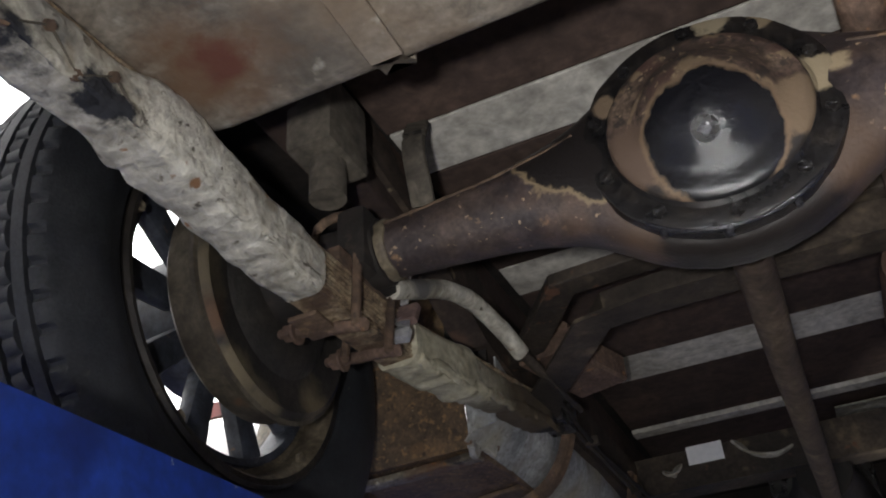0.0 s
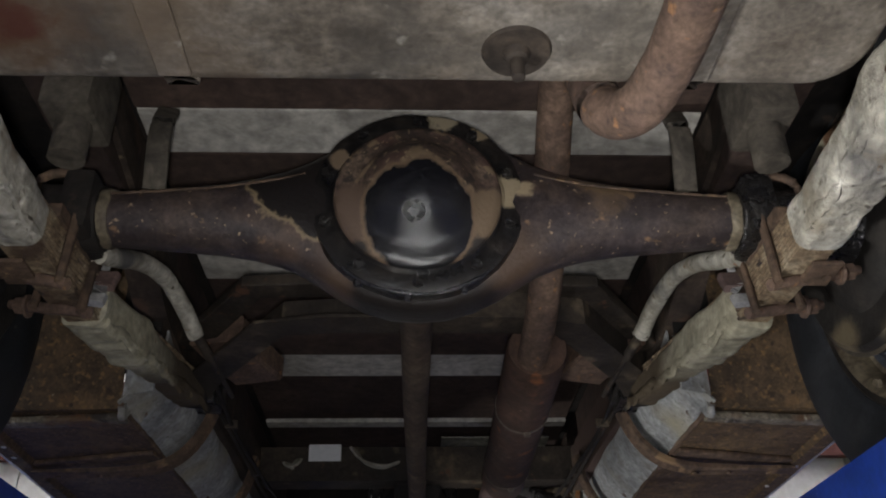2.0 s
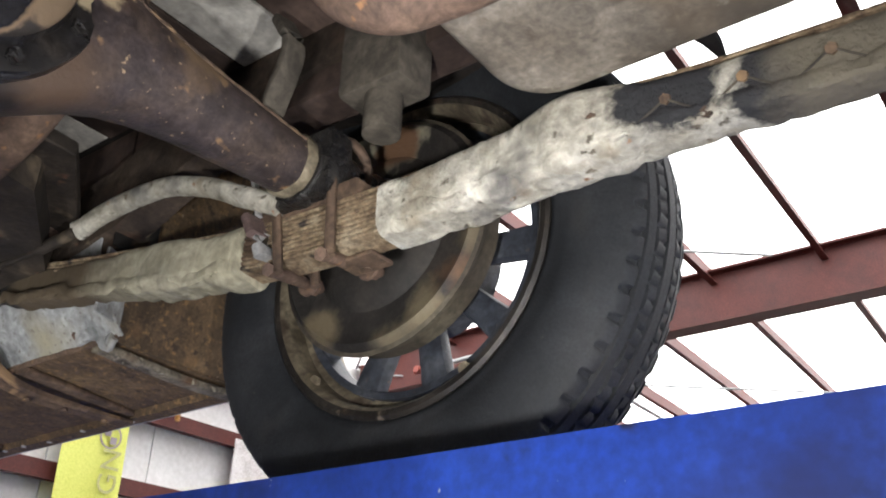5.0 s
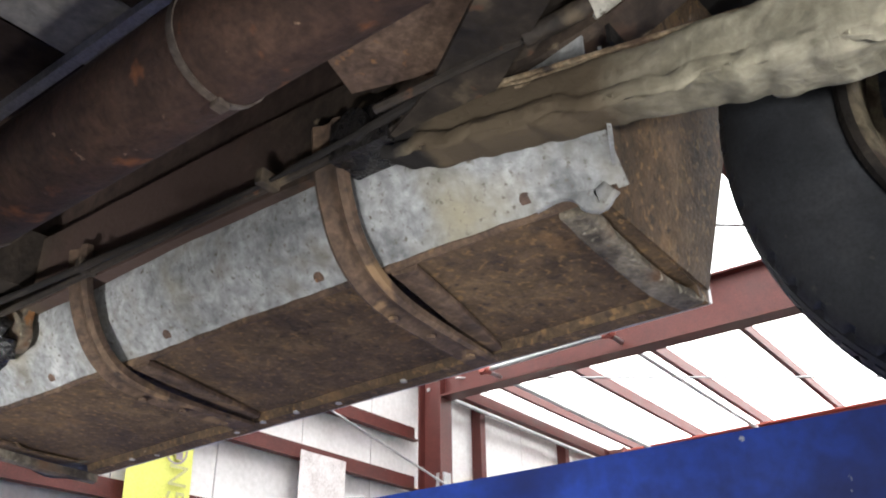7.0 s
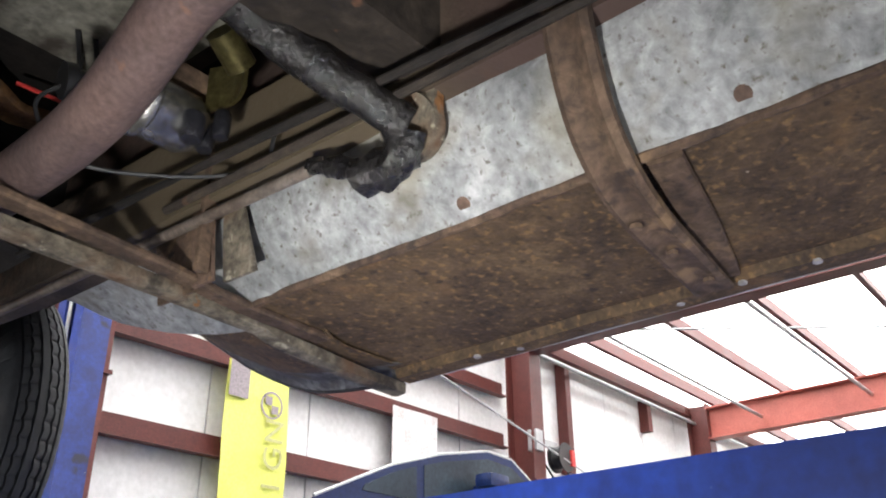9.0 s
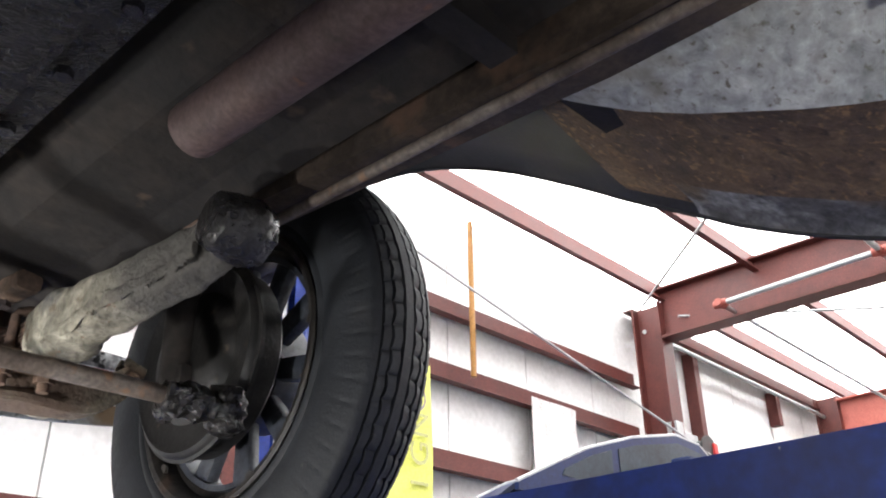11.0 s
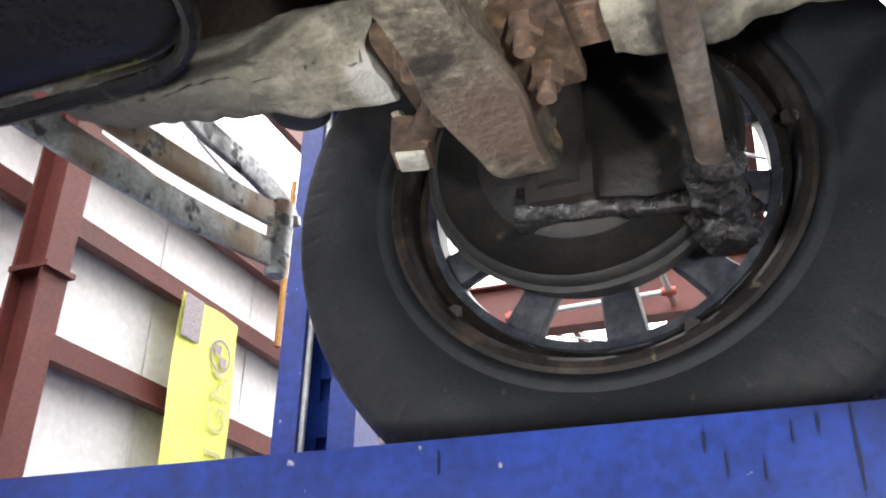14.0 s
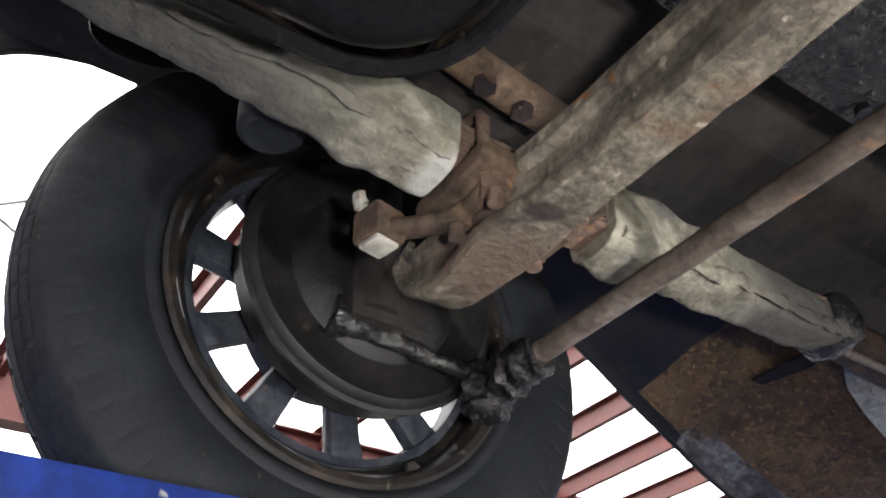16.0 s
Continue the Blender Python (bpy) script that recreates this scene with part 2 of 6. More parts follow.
CANVAS_WHITE = mat("pale_canvas", [(0.30, 0.275, 0.22), (0.46, 0.435, 0.37), (0.60, 0.58, 0.51)], scale=13, rough=0.9, metal=0, bump=0.8, fine=70, rough_var=0.05, grime=0.32, depth=0.007, spots=[(0.62, (0.12, 0.115, 0.11), 9, 0.12), (0.64, (0.11, 0.095, 0.075), 58, 0.06), (0.60, (0.25, 0.21, 0.155), 22, 0.16), (0.68, (0.26, 0.14, 0.075), 45, 0.06)], spec=0.2,
                   stains=[((-0.435, -0.435, 2.07), 0.028, 0.01, 0.13, (0.03, 0.031, 0.036)), ((-0.44, -0.53, 2.05), 0.03, 0.012, 0.10, (0.03, 0.031, 0.036)), ((-0.46, -0.66, 2.11), 0.05, 0.03, 0.10, (0.16, 0.14, 0.10)), ((-0.45, -0.78, 2.12), 0.06, 0.03, 0.14, (0.03, 0.031, 0.036)),
                           ((0.435, -0.445, 2.12), 0.043, 0.01, 0.10, (0.035, 0.035, 0.038)), ((0.44, -0.54, 2.09), 0.04, 0.012, 0.11, (0.04, 0.04, 0.043)), ((0.46, -0.72, 2.12), 0.10, 0.05, 0.14, (0.045, 0.045, 0.046)), ((0.46, -0.60, 2.08), 0.05, 0.04, 0.10, (0.17, 0.15, 0.115))])
CANVAS_CREAM = mat("cream_canvas", [(0.27, 0.245, 0.175), (0.35, 0.325, 0.24), (0.42, 0.39, 0.30)], scale=9, rough=0.85, metal=0, bump=0.4, fine=80, rough_var=0.05, grime=0.25, depth=0.007, spots=[(0.66, (0.13, 0.12, 0.11), 9, 0.12), (0.70, (0.2, 0.1, 0.055), 34, 0.05)], spec=0.25,
                   stains=[((s_ * 0.43, 0.50, 2.14), 0.10, 0.12, 0.10, (0.085, 0.065, 0.042)) for s_ in (1, -1)] + [((s_ * 0.425, 0.64, 2.17), 0.05, 0.02, 0.05, (0.018, 0.016, 0.015)) for s_ in (1, -1)])
SPRING = mat("rusted_spring_leaves", [(0.11, 0.07, 0.042), (0.25, 0.18, 0.11), (0.38, 0.31, 0.21)], scale=34, rough=0.85, metal=0, bump=0.7, fine=160, grime=0.5, depth=0.007, spots=[(0.54, (0.09, 0.055, 0.036), 16, 0.12), (0.60, (0.035, 0.026, 0.021), 28, 0.08)])
SILVER = mat("flaking_silver_paint", [(0.17, 0.176, 0.18), (0.30, 0.308, 0.31), (0.45, 0.455, 0.455)], scale=11, rough=0.65, metal=0.1, bump=0.45, fine=90, grime=0.3, spots=[(0.56, (0.30, 0.27, 0.19), 6, 0.2), (0.54, (0.16, 0.148, 0.122), 22, 0.22), (0.60, (0.11, 0.097, 0.078), 130, 0.14), (0.66, (0.11, 0.09, 0.068), 60, 0.14)])
FLAKE = mat("flaking_grey_paint_on_rust", [(0.022, 0.019, 0.016), (0.085, 0.083, 0.08), (0.21, 0.21, 0.205)], scale=17, rough=0.7, metal=0, bump=0.4, fine=110, grime=0.5, spots=[(0.52, (0.09, 0.062, 0.032), 9, 0.14), (0.60, (0.018, 0.015, 0.013), 24, 0.08)])
BRASS = mat("tarnished_brass", [(0.08, 0.07, 0.03), (0.19, 0.16, 0.065)], scale=20, rough=0.32, metal=0.8, bump=0.1, fine=120, grime=0.4)
COPPER = mat("orange_brown_casting", [(0.1, 0.05, 0.022), (0.2, 0.105, 0.045)], scale=20, rough=0.6, metal=0, bump=0.6, fine=120, grime=0.4)
OLIVE = mat("pale_olive_plate", [(0.12, 0.115, 0.09), (0.21, 0.20, 0.165), (0.29, 0.28, 0.235)], scale=8, rough=0.75, metal=0, bump=0.2, fine=100, grime=0.35, spots=[(0.6, (0.06, 0.05, 0.04), 14, 0.1)])
BOARD = mat("rusted_board_steel", [(0.062, 0.041, 0.024), (0.095, 0.061, 0.033), (0.14, 0.092, 0.047)], scale=8, rough=0.75, metal=0, bump=0.45, fine=170, grime=0.45, spots=[(0.62, (0.16, 0.088, 0.038), 16, 0.2), (0.56, (0.19, 0.115, 0.05), 95, 0.12), (0.60, (0.04, 0.026, 0.017), 60, 0.1), (0.72, (0.34, 0.28, 0.19), 70, 0.05)])
FRAME = mat("brown_frame_steel", [(0.016, 0.0125, 0.01), (0.034, 0.026, 0.02), (0.066, 0.05, 0.036)], scale=7, rough=0.75, metal=0, bump=0.35, fine=120, grime=0.45, spots=[(0.62, (0.13, 0.1, 0.066), 14, 0.1), (0.66, (0.1, 0.05, 0.03), 30, 0.06)])
RAIL = mat("dark_frame_rail_steel", [(0.022, 0.016, 0.0125), (0.045, 0.032, 0.024), (0.078, 0.056, 0.04)], scale=9, rough=0.75, metal=0, bump=0.35, fine=120, grime=0.45, spots=[(0.60, (0.085, 0.05, 0.034), 14, 0.1), (0.68, (0.17, 0.135, 0.09), 26, 0.05)],
           stains=[((0.385, 1.58, 2.17), 0.22, 0.10, 0.20, (0.095, 0.073, 0.046)), ((0.39, 1.05, 2.18), 0.18, 0.12, 0.25, (0.075, 0.048, 0.04))])
MUD = mat("mud_coated_steel", [(0.085, 0.07, 0.053), (0.175, 0.15, 0.112), (0.275, 0.24, 0.185)], scale=22, rough=0.8, metal=0, bump=0.6, fine=120, grime=0.5, depth=0.007, spots=[(0.53, (0.12, 0.068, 0.038), 11, 0.12), (0.58, (0.038, 0.03, 0.024), 19, 0.08), (0.65, (0.36, 0.33, 0.25), 48, 0.06), (0.68, (0.22, 0.1, 0.035), 33, 0.05)],
          stains=[((s_ * 0.34, 2.86, 2.055), 0.028, 0.07, 0.14, (0.12, 0.082, 0.06)) for s_ in (1, -1)])
DUSTY = mat("dusty_brown_rubber", [(0.04, 0.034, 0.027), (0.075, 0.064, 0.05), (0.11, 0.096, 0.074)], scale=11, rough=0.85, metal=0, bump=0.4, fine=90, grime=0.4)
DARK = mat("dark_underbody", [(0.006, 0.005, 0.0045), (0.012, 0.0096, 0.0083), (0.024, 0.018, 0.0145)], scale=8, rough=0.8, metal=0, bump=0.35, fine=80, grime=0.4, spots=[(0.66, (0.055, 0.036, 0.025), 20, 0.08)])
WOOD = mat("pale_floor_board", [(0.30, 0.28, 0.25), (0.42, 0.40, 0.36), (0.5, 0.48, 0.44)], scale=5, rough=0.8, metal=0, bump=0.2, fine=60, grime=0.3, island=0.12)
WOOD_DARK = mat("dark_red_brown_floor_board", [(0.038, 0.025, 0.02), (0.055, 0.036, 0.029), (0.08, 0.052, 0.04)], scale=6, rough=0.8, metal=0, bump=0.2, fine=60, grime=0.35, island=0.15)
RUBBER = mat("black_tyre_rubber", [(0.0065, 0.0079, 0.0104), (0.0112, 0.0129, 0.016), (0.019, 0.0208, 0.0246)], scale=7, rough=0.68, metal=0, bump=0.22, fine=260, rough_var=0.12, grime=0.35, spots=[(0.60, (0.026, 0.0255, 0.026), 14, 0.2), (0.70, (0.048, 0.044, 0.04), 60, 0.08)])
# copy of the tyre rubber, lightened for the light on the rear tyres
RUBBER_LIT = mat("lit_tyre_rubber", [(0.0095, 0.0108, 0.0132), (0.016, 0.0178, 0.0212), (0.028, 0.0295, 0.033)], scale=7, rough=0.68, metal=0, bump=0.22, fine=260, rough_var=0.12, grime=0.35, spots=[(0.60, (0.026, 0.0255, 0.026), 14, 0.2), (0.70, (0.048, 0.044, 0.04), 60, 0.08)])
SPOKE = mat("worn_blue_black_paint", [(0.018, 0.02, 0.026), (0.035, 0.04, 0.052), (0.06, 0.065, 0.075)], scale=24, rough=0.5, metal=0, bump=0.25, fine=140, grime=0.4, spots=[(0.68, (0.12, 0.08, 0.05), 50, 0.06)])
RIM_CREAM = mat("worn_cream_rim", [(0.045, 0.034, 0.024), (0.14, 0.115, 0.078), (0.29, 0.25, 0.175)], scale=12, rough=0.6, metal=0, bump=0.3, fine=120, grime=0.5, spots=[(0.60, (0.05, 0.035, 0.025), 24, 0.1)])
RIM_DARK = mat("worn_black_rim", [(0.009, 0.008, 0.0075), (0.018, 0.0155, 0.0135), (0.04, 0.033, 0.027)], scale=18, rough=0.5, metal=0, bump=0.35, fine=130, grime=0.5, spots=[(0.60, (0.055, 0.036, 0.025), 20, 0.1), (0.67, (0.13, 0.105, 0.08), 50, 0.06)])
DRUM = mat("olive_brake_drum", [(0.034, 0.028, 0.021), (0.065, 0.054, 0.039), (0.105, 0.09, 0.063)], scale=12, rough=0.65, metal=0, bump=0.2, fine=140, grime=0.4, spots=[(0.64, (0.1, 0.06, 0.035), 20, 0.1)])
BACKING = mat("dark_backing_plate", [(0.005, 0.0047, 0.0045), (0.0084, 0.0079, 0.0074), (0.0145, 0.0132, 0.0122)], scale=14, rough=0.55, metal=0, bump=0.3, fine=120, grime=0.4, spots=[(0.60, (0.034, 0.031, 0.028), 8, 0.05), (0.66, (0.05, 0.036, 0.026), 34, 0.06)])
BACKING_PALE = mat("dirty_backing_plate", [(0.012, 0.0105, 0.0095), (0.019, 0.0165, 0.0145), (0.03, 0.025, 0.021)], scale=14, rough=0.7, metal=0, bump=0.35, fine=150, grime=0.45, spots=[(0.68, (0.1, 0.08, 0.052), 12, 0.06)],
                   stains=[((s_ * 0.575, y_, z_), r_ * 0.8, 0.03, 0.11, c_) for s_ in (1, -1) for y_, z_, r_, c_ in ((-0.075, 2.035, 0.018, (0.13, 0.105, 0.065)), (-0.125, 2.075, 0.014, (0.10, 0.055, 0.03)), (0.10, 2.045, 0.014, (0.12, 0.095, 0.058)), (-0.02, 2.005, 0.012, (0.11, 0.09, 0.058)), (-0.14, 2.13, 0.014, (0.10, 0.08, 0.05)))] + [((0.575, 0.02, 2.32), 0.07, 0.02, 0.10, (0.26, 0.235, 0.17)), ((0.575, -0.01, 2.29), 0.035, 0.01, 0.05, (0.12, 0.065, 0.035))])
BLACK_GLOSS = mat("glossy_black_paint", [(0.006, 0.006, 0.0065), (0.01, 0.0095, 0.0095)], 5, 0.26, 0, 0.06, 160, 0.08, spec=0.12)
BLACK_SATIN = mat("dusty_black_paint", [(0.008, 0.008, 0.009), (0.014, 0.014, 0.014), (0.024, 0.022, 0.02)], 7, 0.5, 0, 0.06, 120, 0.08, spec=0.3)
CHROME = mat("pitted_chrome", [(0.2, 0.21, 0.21), (0.34, 0.36, 0.35)], scale=9, rough=0.42, metal=0.35, bump=0.2, fine=160, grime=0.35, spots=[(0.50, (0.17, 0.12, 0.075), 7, 0.1), (0.58, (0.05, 0.05, 0.05), 34, 0.06)])
CHROME_DARK = mat("flaking_black_on_chrome", [(0.03, 0.03, 0.03), (0.16, 0.165, 0.17), (0.5, 0.51, 0.52)], 16, 0.35, 0.5, 0.3, 130, spots=[(0.56, (0.012, 0.012, 0.013), 20, 0.04)])
STEEL = mat("bright_bare_steel", [(0.45, 0.45, 0.45), (0.6, 0.6, 0.6)], 30, 0.4, 0.6, 0.1, 200)
BLUE = mat("blue_lift_paint", [(0.005, 0.020, 0.135), (0.008, 0.029, 0.19), (0.011, 0.038, 0.23)], scale=5, rough=0.38, metal=0, bump=0.06, fine=90, rough_var=0.1, grime=0.18, spots=[(0.56, (0.005, 0.012, 0.075), 7, 0.14), (0.66, (0.008, 0.01, 0.03), 9, 0.05), (0.72, (0.3, 0.3, 0.3), 60, 0.03)], spec=0.5)
RED = mat("red_oxide_steel", [(0.075, 0.016, 0.013), (0.095, 0.021, 0.017), (0.115, 0.028, 0.023)], scale=3, rough=0.55, metal=0, bump=0.04, fine=80, grime=0.12)
# orange-red: sunlight painted on the far rafters, own colour of the pipe couplings
SALMON = mat("sunlit_rafter_orange_fitting", [(0.26, 0.06, 0.045), (0.32, 0.08, 0.06), (0.36, 0.1, 0.075)], 3, 0.55, 0, 0.04, 80)
PANEL = mat("white_wall_panel", [(0.72, 0.72, 0.71), (0.79, 0.79, 0.78)], 2, 0.5, 0, 0.05, 25, island=0.03)
# plain white roof with an added glow, the hall's fill light
ROOF = mat("glowing_white_roof", [(0.8, 0.8, 0.8), (0.84, 0.84, 0.84)], 2, 0.6, 0, 0.05, 20, emit=5.4)
# unseen floor kept near black to cut light bounced under the car
CONCRETE = mat("low_bounce_concrete", [(0.02, 0.0195, 0.0185), (0.028, 0.027, 0.026), (0.036, 0.035, 0.033)], scale=1.2, rough=0.6, metal=0, bump=0.1, fine=40, grime=0.2)
GALV = mat("galvanised_steel", [(0.32, 0.33, 0.335), (0.44, 0.45, 0.455)], 6, 0.45, 0.4, 0.05, 80)
YELLOW = mat("yellow_green_banner", [(0.66, 0.69, 0.14), (0.72, 0.75, 0.18)], 3, 0.6, 0, 0.03, 60)
GREY_PRINT = mat("grey_print", [(0.26, 0.22, 0.24), (0.3, 0.26, 0.27)], 4, 0.6, 0, 0, 60)
GREY_TEXT = mat("faded_grey_print", [(0.42, 0.42, 0.17), (0.45, 0.45, 0.2)], 4, 0.6, 0, 0, 60)
CAR_BLUE = mat("blue_car_paint", [(0.006, 0.014, 0.055), (0.008, 0.019, 0.075)], 3, 0.4, 0, 0, 60, 0.03, spec=0.2)
CAR_WHITE = mat("white_car_paint", [(0.75, 0.76, 0.78), (0.8, 0.81, 0.82)], 3, 0.2, 0, 0, 60, 0.03, coat=0.8)
GLASS_DARK = mat("dark_car_glass", [(0.012, 0.02, 0.028), (0.03, 0.045, 0.06)], 3, 0.3, 0, 0, 60, 0.05, spec=0.15)
# windscreen glass: the reflected bright roof is put into a pale colour
GLASS_REFLECTION = mat("painted_reflection_glass", [(0.5, 0.51, 0.52), (0.56, 0.57, 0.58)], 3, 0.12, 0.7, 0, 60, 0.02, spec=0.9)
CONNECTOR = mat("blue_plastic", [(0.03, 0.09, 0.5), (0.05, 0.13, 0.62)], 8, 0.4, 0, 0, 60)
ORANGE = mat("red_plastic", [(0.5, 0.03, 0.03), (0.6, 0.05, 0.04)], 8, 0.4, 0, 0, 60)

OCHRE = mat("ochre_pipe_paint", [(0.3, 0.14, 0.03), (0.38, 0.19, 0.05)], 6, 0.5, 0, 0.04, 60)
BLACK_PLASTIC = mat("black_plastic", [(0.012, 0.012, 0.013), (0.02, 0.02, 0.021)], 8, 0.45, 0, 0.05, 90)

# ---- mesh tools ----


def part(name, bm, material, parent=None, label="", smooth=True):
    """One mesh object from a bmesh, under a thing or a part."""
    bmesh.ops.recalc_face_normals(bm, faces=bm.faces)
    me = bpy.data.meshes.new(name)
    bm.to_mesh(me)
    bm.free()
    mats = material if isinstance(material, (list, tuple)) else [material]
    for m in mats:
        me.materials.append(m)
    if smooth:
        for p in me.polygons:
            p.use_smooth = True
        me.set_sharp_from_angle(angle=radians(38))
    ob = new(name, me)
    ob.parent = parent
    if label:
        ob["label"] = label
    return ob


def thing(name, label, category, at=(0, 0, 0), group="", kind=""):
    ob = new(name)
    ob.location = at
    return tagged(ob, label, category, group, kind)


def local(ob):
    """Children are written in world metres: undo the thing's own place."""
    for c in ob.children:
        c.matrix_parent_inverse = Matrix.Translation(-ob.location)


def box(bm, a, b, bevel=0.0, rot=None):
    """A box from corner a to corner b; rot turns it about its middle."""
    a, b = Vector(a), Vector(b)
    m = Matrix.Translation((a + b) / 2)
    if rot is not None:
        m = m @ rot
    s = b - a
    r = bmesh.ops.create_cube(bm, size=1, matrix=m @ Matrix.Diagonal((abs(s.x), abs(s.y), abs(s.z), 1)))
    if bevel:
        ed = list({e for v in r["verts"] for e in v.link_edges})
        bmesh.ops.bevel(bm, geom=ed, offset=bevel, segments=2, affect="EDGES", profile=0.7)
    return r["verts"]


def frames_along(pts):
    """Point, tangent, side and up along a polyline, with up kept near z (or near y where it runs upright)."""
    pts = [Vector(p) for p in pts]
    out = []
    for i, p in enumerate(pts):
        t = (pts[min(i + 1, len(pts) - 1)] - pts[max(i - 1, 0)]).normalized()
        ref = Vector((0, 0, 1)) if abs(t.z) < 0.9 else Vector((0, 1, 0))
        side = t.cross(ref).normalized()
        up = side.cross(t).normalized()
        out.append((p, t, side, up))
    return out


def smooth_path(pts, n=6):
    """Catmull-Rom through the points, n steps a stretch."""
    P = [Vector(p) for p in pts]
    P = [2 * P[0] - P[1]] + P + [2 * P[-1] - P[-2]]
    out = []
    for i in range(1, len(P) - 2):
        for k in range(n):
            t = k / n
            a, b, c, d = P[i - 1], P[i], P[i + 1], P[i + 2]
            out.append(0.5 * ((2 * b) + (c - a) * t + (2 * a - 5 * b + 4 * c - d) * t * t + (3 * b - a - 3 * c + d) * t ** 3))
    out.append(P[-2])
    return out


def sweep(bm, pts, section, close=True, caps=True, scale=None, jitter=0.0, seed=0.0, freq=18.0):
    """Sweep a closed section of (side, up) points along pts. scale(i / n) gives (side, up) factors."""
    fr = frames_along(pts)
    rings = []
    n = len(fr) - 1
    for i, (p, t, s, u) in enumerate(fr):
        fs, fu = scale(i / n) if scale else (1, 1)
        ring = []
        for a, b in section:
            q = p + s * a * fs + u * b * fu
            if jitter:
                d = (q - p).normalized()
                q = q + d * jitter * (noise.noise(q * freq + Vector((seed, 0, 0))) + 0.5 * noise.noise(q * freq * 2.7 + Vector((0, seed, 0))))
            ring.append(bm.verts.new(q))
        rings.append(ring)
    m = len(section)
    for i in range(n):
        for k in range(m if close else m - 1):
            bm.faces.new((rings[i][k], rings[i][(k + 1) % m], rings[i + 1][(k + 1) % m], rings[i + 1][k]))
    if caps and close:
        bm.faces.new(rings[0])
        bm.faces.new(rings[-1])
    return rings


def circle(r, n=14, ry=None):
    ry = r if ry is None else ry
    return [(r * math.cos(2 * math.pi * k / n), ry * math.sin(2 * math.pi * k / n)) for k in range(n)]


def rrect(w, h, c=0.3, n=3):
    """Rounded rectangle section of width w and height h."""
    r = min(w, h) * c
    out = []
    for cx, cy, a0 in ((w / 2 - r, h / 2 - r, 0), (-w / 2 + r, h / 2 - r, 90), (-w / 2 + r, -h / 2 + r, 180), (w / 2 - r, -h / 2 + r, 270)):
        for k in range(n + 1):
            a = radians(a0 + 90 * k / n)
            out.append((cx + r * math.cos(a), cy + r * math.sin(a)))
    return out


def dense(section, k=3):
    """More points along each side of a section."""
    out = []
    for i, a in enumerate(section):
        b = section[(i + 1) % len(section)]
        for j in range(k):
            f = j / k
            out.append((a[0] + (b[0] - a[0]) * f, a[1] + (b[1] - a[1]) * f))
    return out


def rod(bm, a, b, r, n=14, r2=None):
    a, b = Vector(a), Vector(b)
    q = (b - a).to_track_quat("Z", "Y").to_matrix().to_4x4()
    bmesh.ops.create_cone(bm, cap_ends=True, segments=n, radius1=r, radius2=r if r2 is None else r2, depth=(b - a).length,
                          matrix=Matrix.Translation((a + b) / 2) @ q)


def hexhead(bm, at, axis, r=0.011, h=0.009, stud=0.0):
    at, axis = Vector(at), Vector(axis).normalized()
    rod(bm, at, at + axis * h, r, 6)
    if stud:
        rod(bm, at + axis * h, at + axis * (h + stud), r * 0.55, 10)


def lathe(bm, prof, centre, axis="x", n=64, mod=None, sgn=1, shift=None):
    """Turn a profile of (along, radius) about an axis through centre. mod(angle, index, along) adds to the radius, shift to the place along."""
    c = Vector(centre)
    rings = []
    for k in range(n):
        a = 2 * math.pi * k / n
        ring = []
        for i, (s, r) in enumerate(prof):
            rr = r + (mod(a, i, s) if mod else 0)
            s = s + (shift(a, i, s) if shift else 0)
            if axis == "x":
                q = Vector((s * sgn, rr * math.cos(a), rr * math.sin(a)))
            elif axis == "y":
                q = Vector((rr * math.cos(a), s * sgn, rr * math.sin(a)))
            else:
                q = Vector((rr * math.cos(a), rr * math.sin(a), s * sgn))
            ring.append(bm.verts.new(c + q))
        rings.append(ring)
    m = len(prof)
    for k in range(n):
        A, B = rings[k], rings[(k + 1) % n]
        for i in range(m - 1):
            bm.faces.new((A[i], A[i + 1], B[i + 1], B[i]))
    bmesh.ops.remove_doubles(bm, verts=bm.verts, dist=1e-5)


def sheet(bm, rows, thick):
    """A bent plate: a grid of points given row by row, thickened along its normals."""
    vs = [[bm.verts.new(Vector(p)) for p in r] for r in rows]
    fs = []
    for i in range(len(vs) - 1):
        for k in range(len(vs[0]) - 1):
            fs.append(bm.faces.new((vs[i][k], vs[i][k + 1], vs[i + 1][k + 1], vs[i + 1][k])))
    bmesh.ops.recalc_face_normals(bm, faces=fs)
    bmesh.ops.solidify(bm, geom=fs, thickness=thick)


def tub(bm, cx, cy, w, h, corner, levels):
    """Stacked rounded-rectangle plans: levels of (z, inset), capped at both ends."""
    rings = []
    for z, inset in levels:
        ww, hh = w - 2 * inset, h - 2 * inset
        r = max(0.004, corner - inset)
        rings.append([bm.verts.new((cx + a, cy + b, z)) for a, b in rrect(ww, hh, r / min(ww, hh), 6)])
    m = len(rings[0])
    for i in range(len(rings) - 1):
        for k in range(m):
            bm.faces.new((rings[i][k], rings[i][(k + 1) % m], rings[i + 1][(k + 1) % m], rings[i + 1][k]))
    bm.faces.new(rings[0])
    bm.faces.new(rings[-1])


CH = lambda w, h, t: [(0, -h / 2), (w, -h / 2), (w, -h / 2 + t), (t, -h / 2 + t), (t, h / 2 - t), (w, h / 2 - t), (w, h / 2), (0, h / 2)]

# ---- shop ----
HUB_Z, TYRE_R, TRACK, YF = 2.17, 0.362, 0.695, 2.838

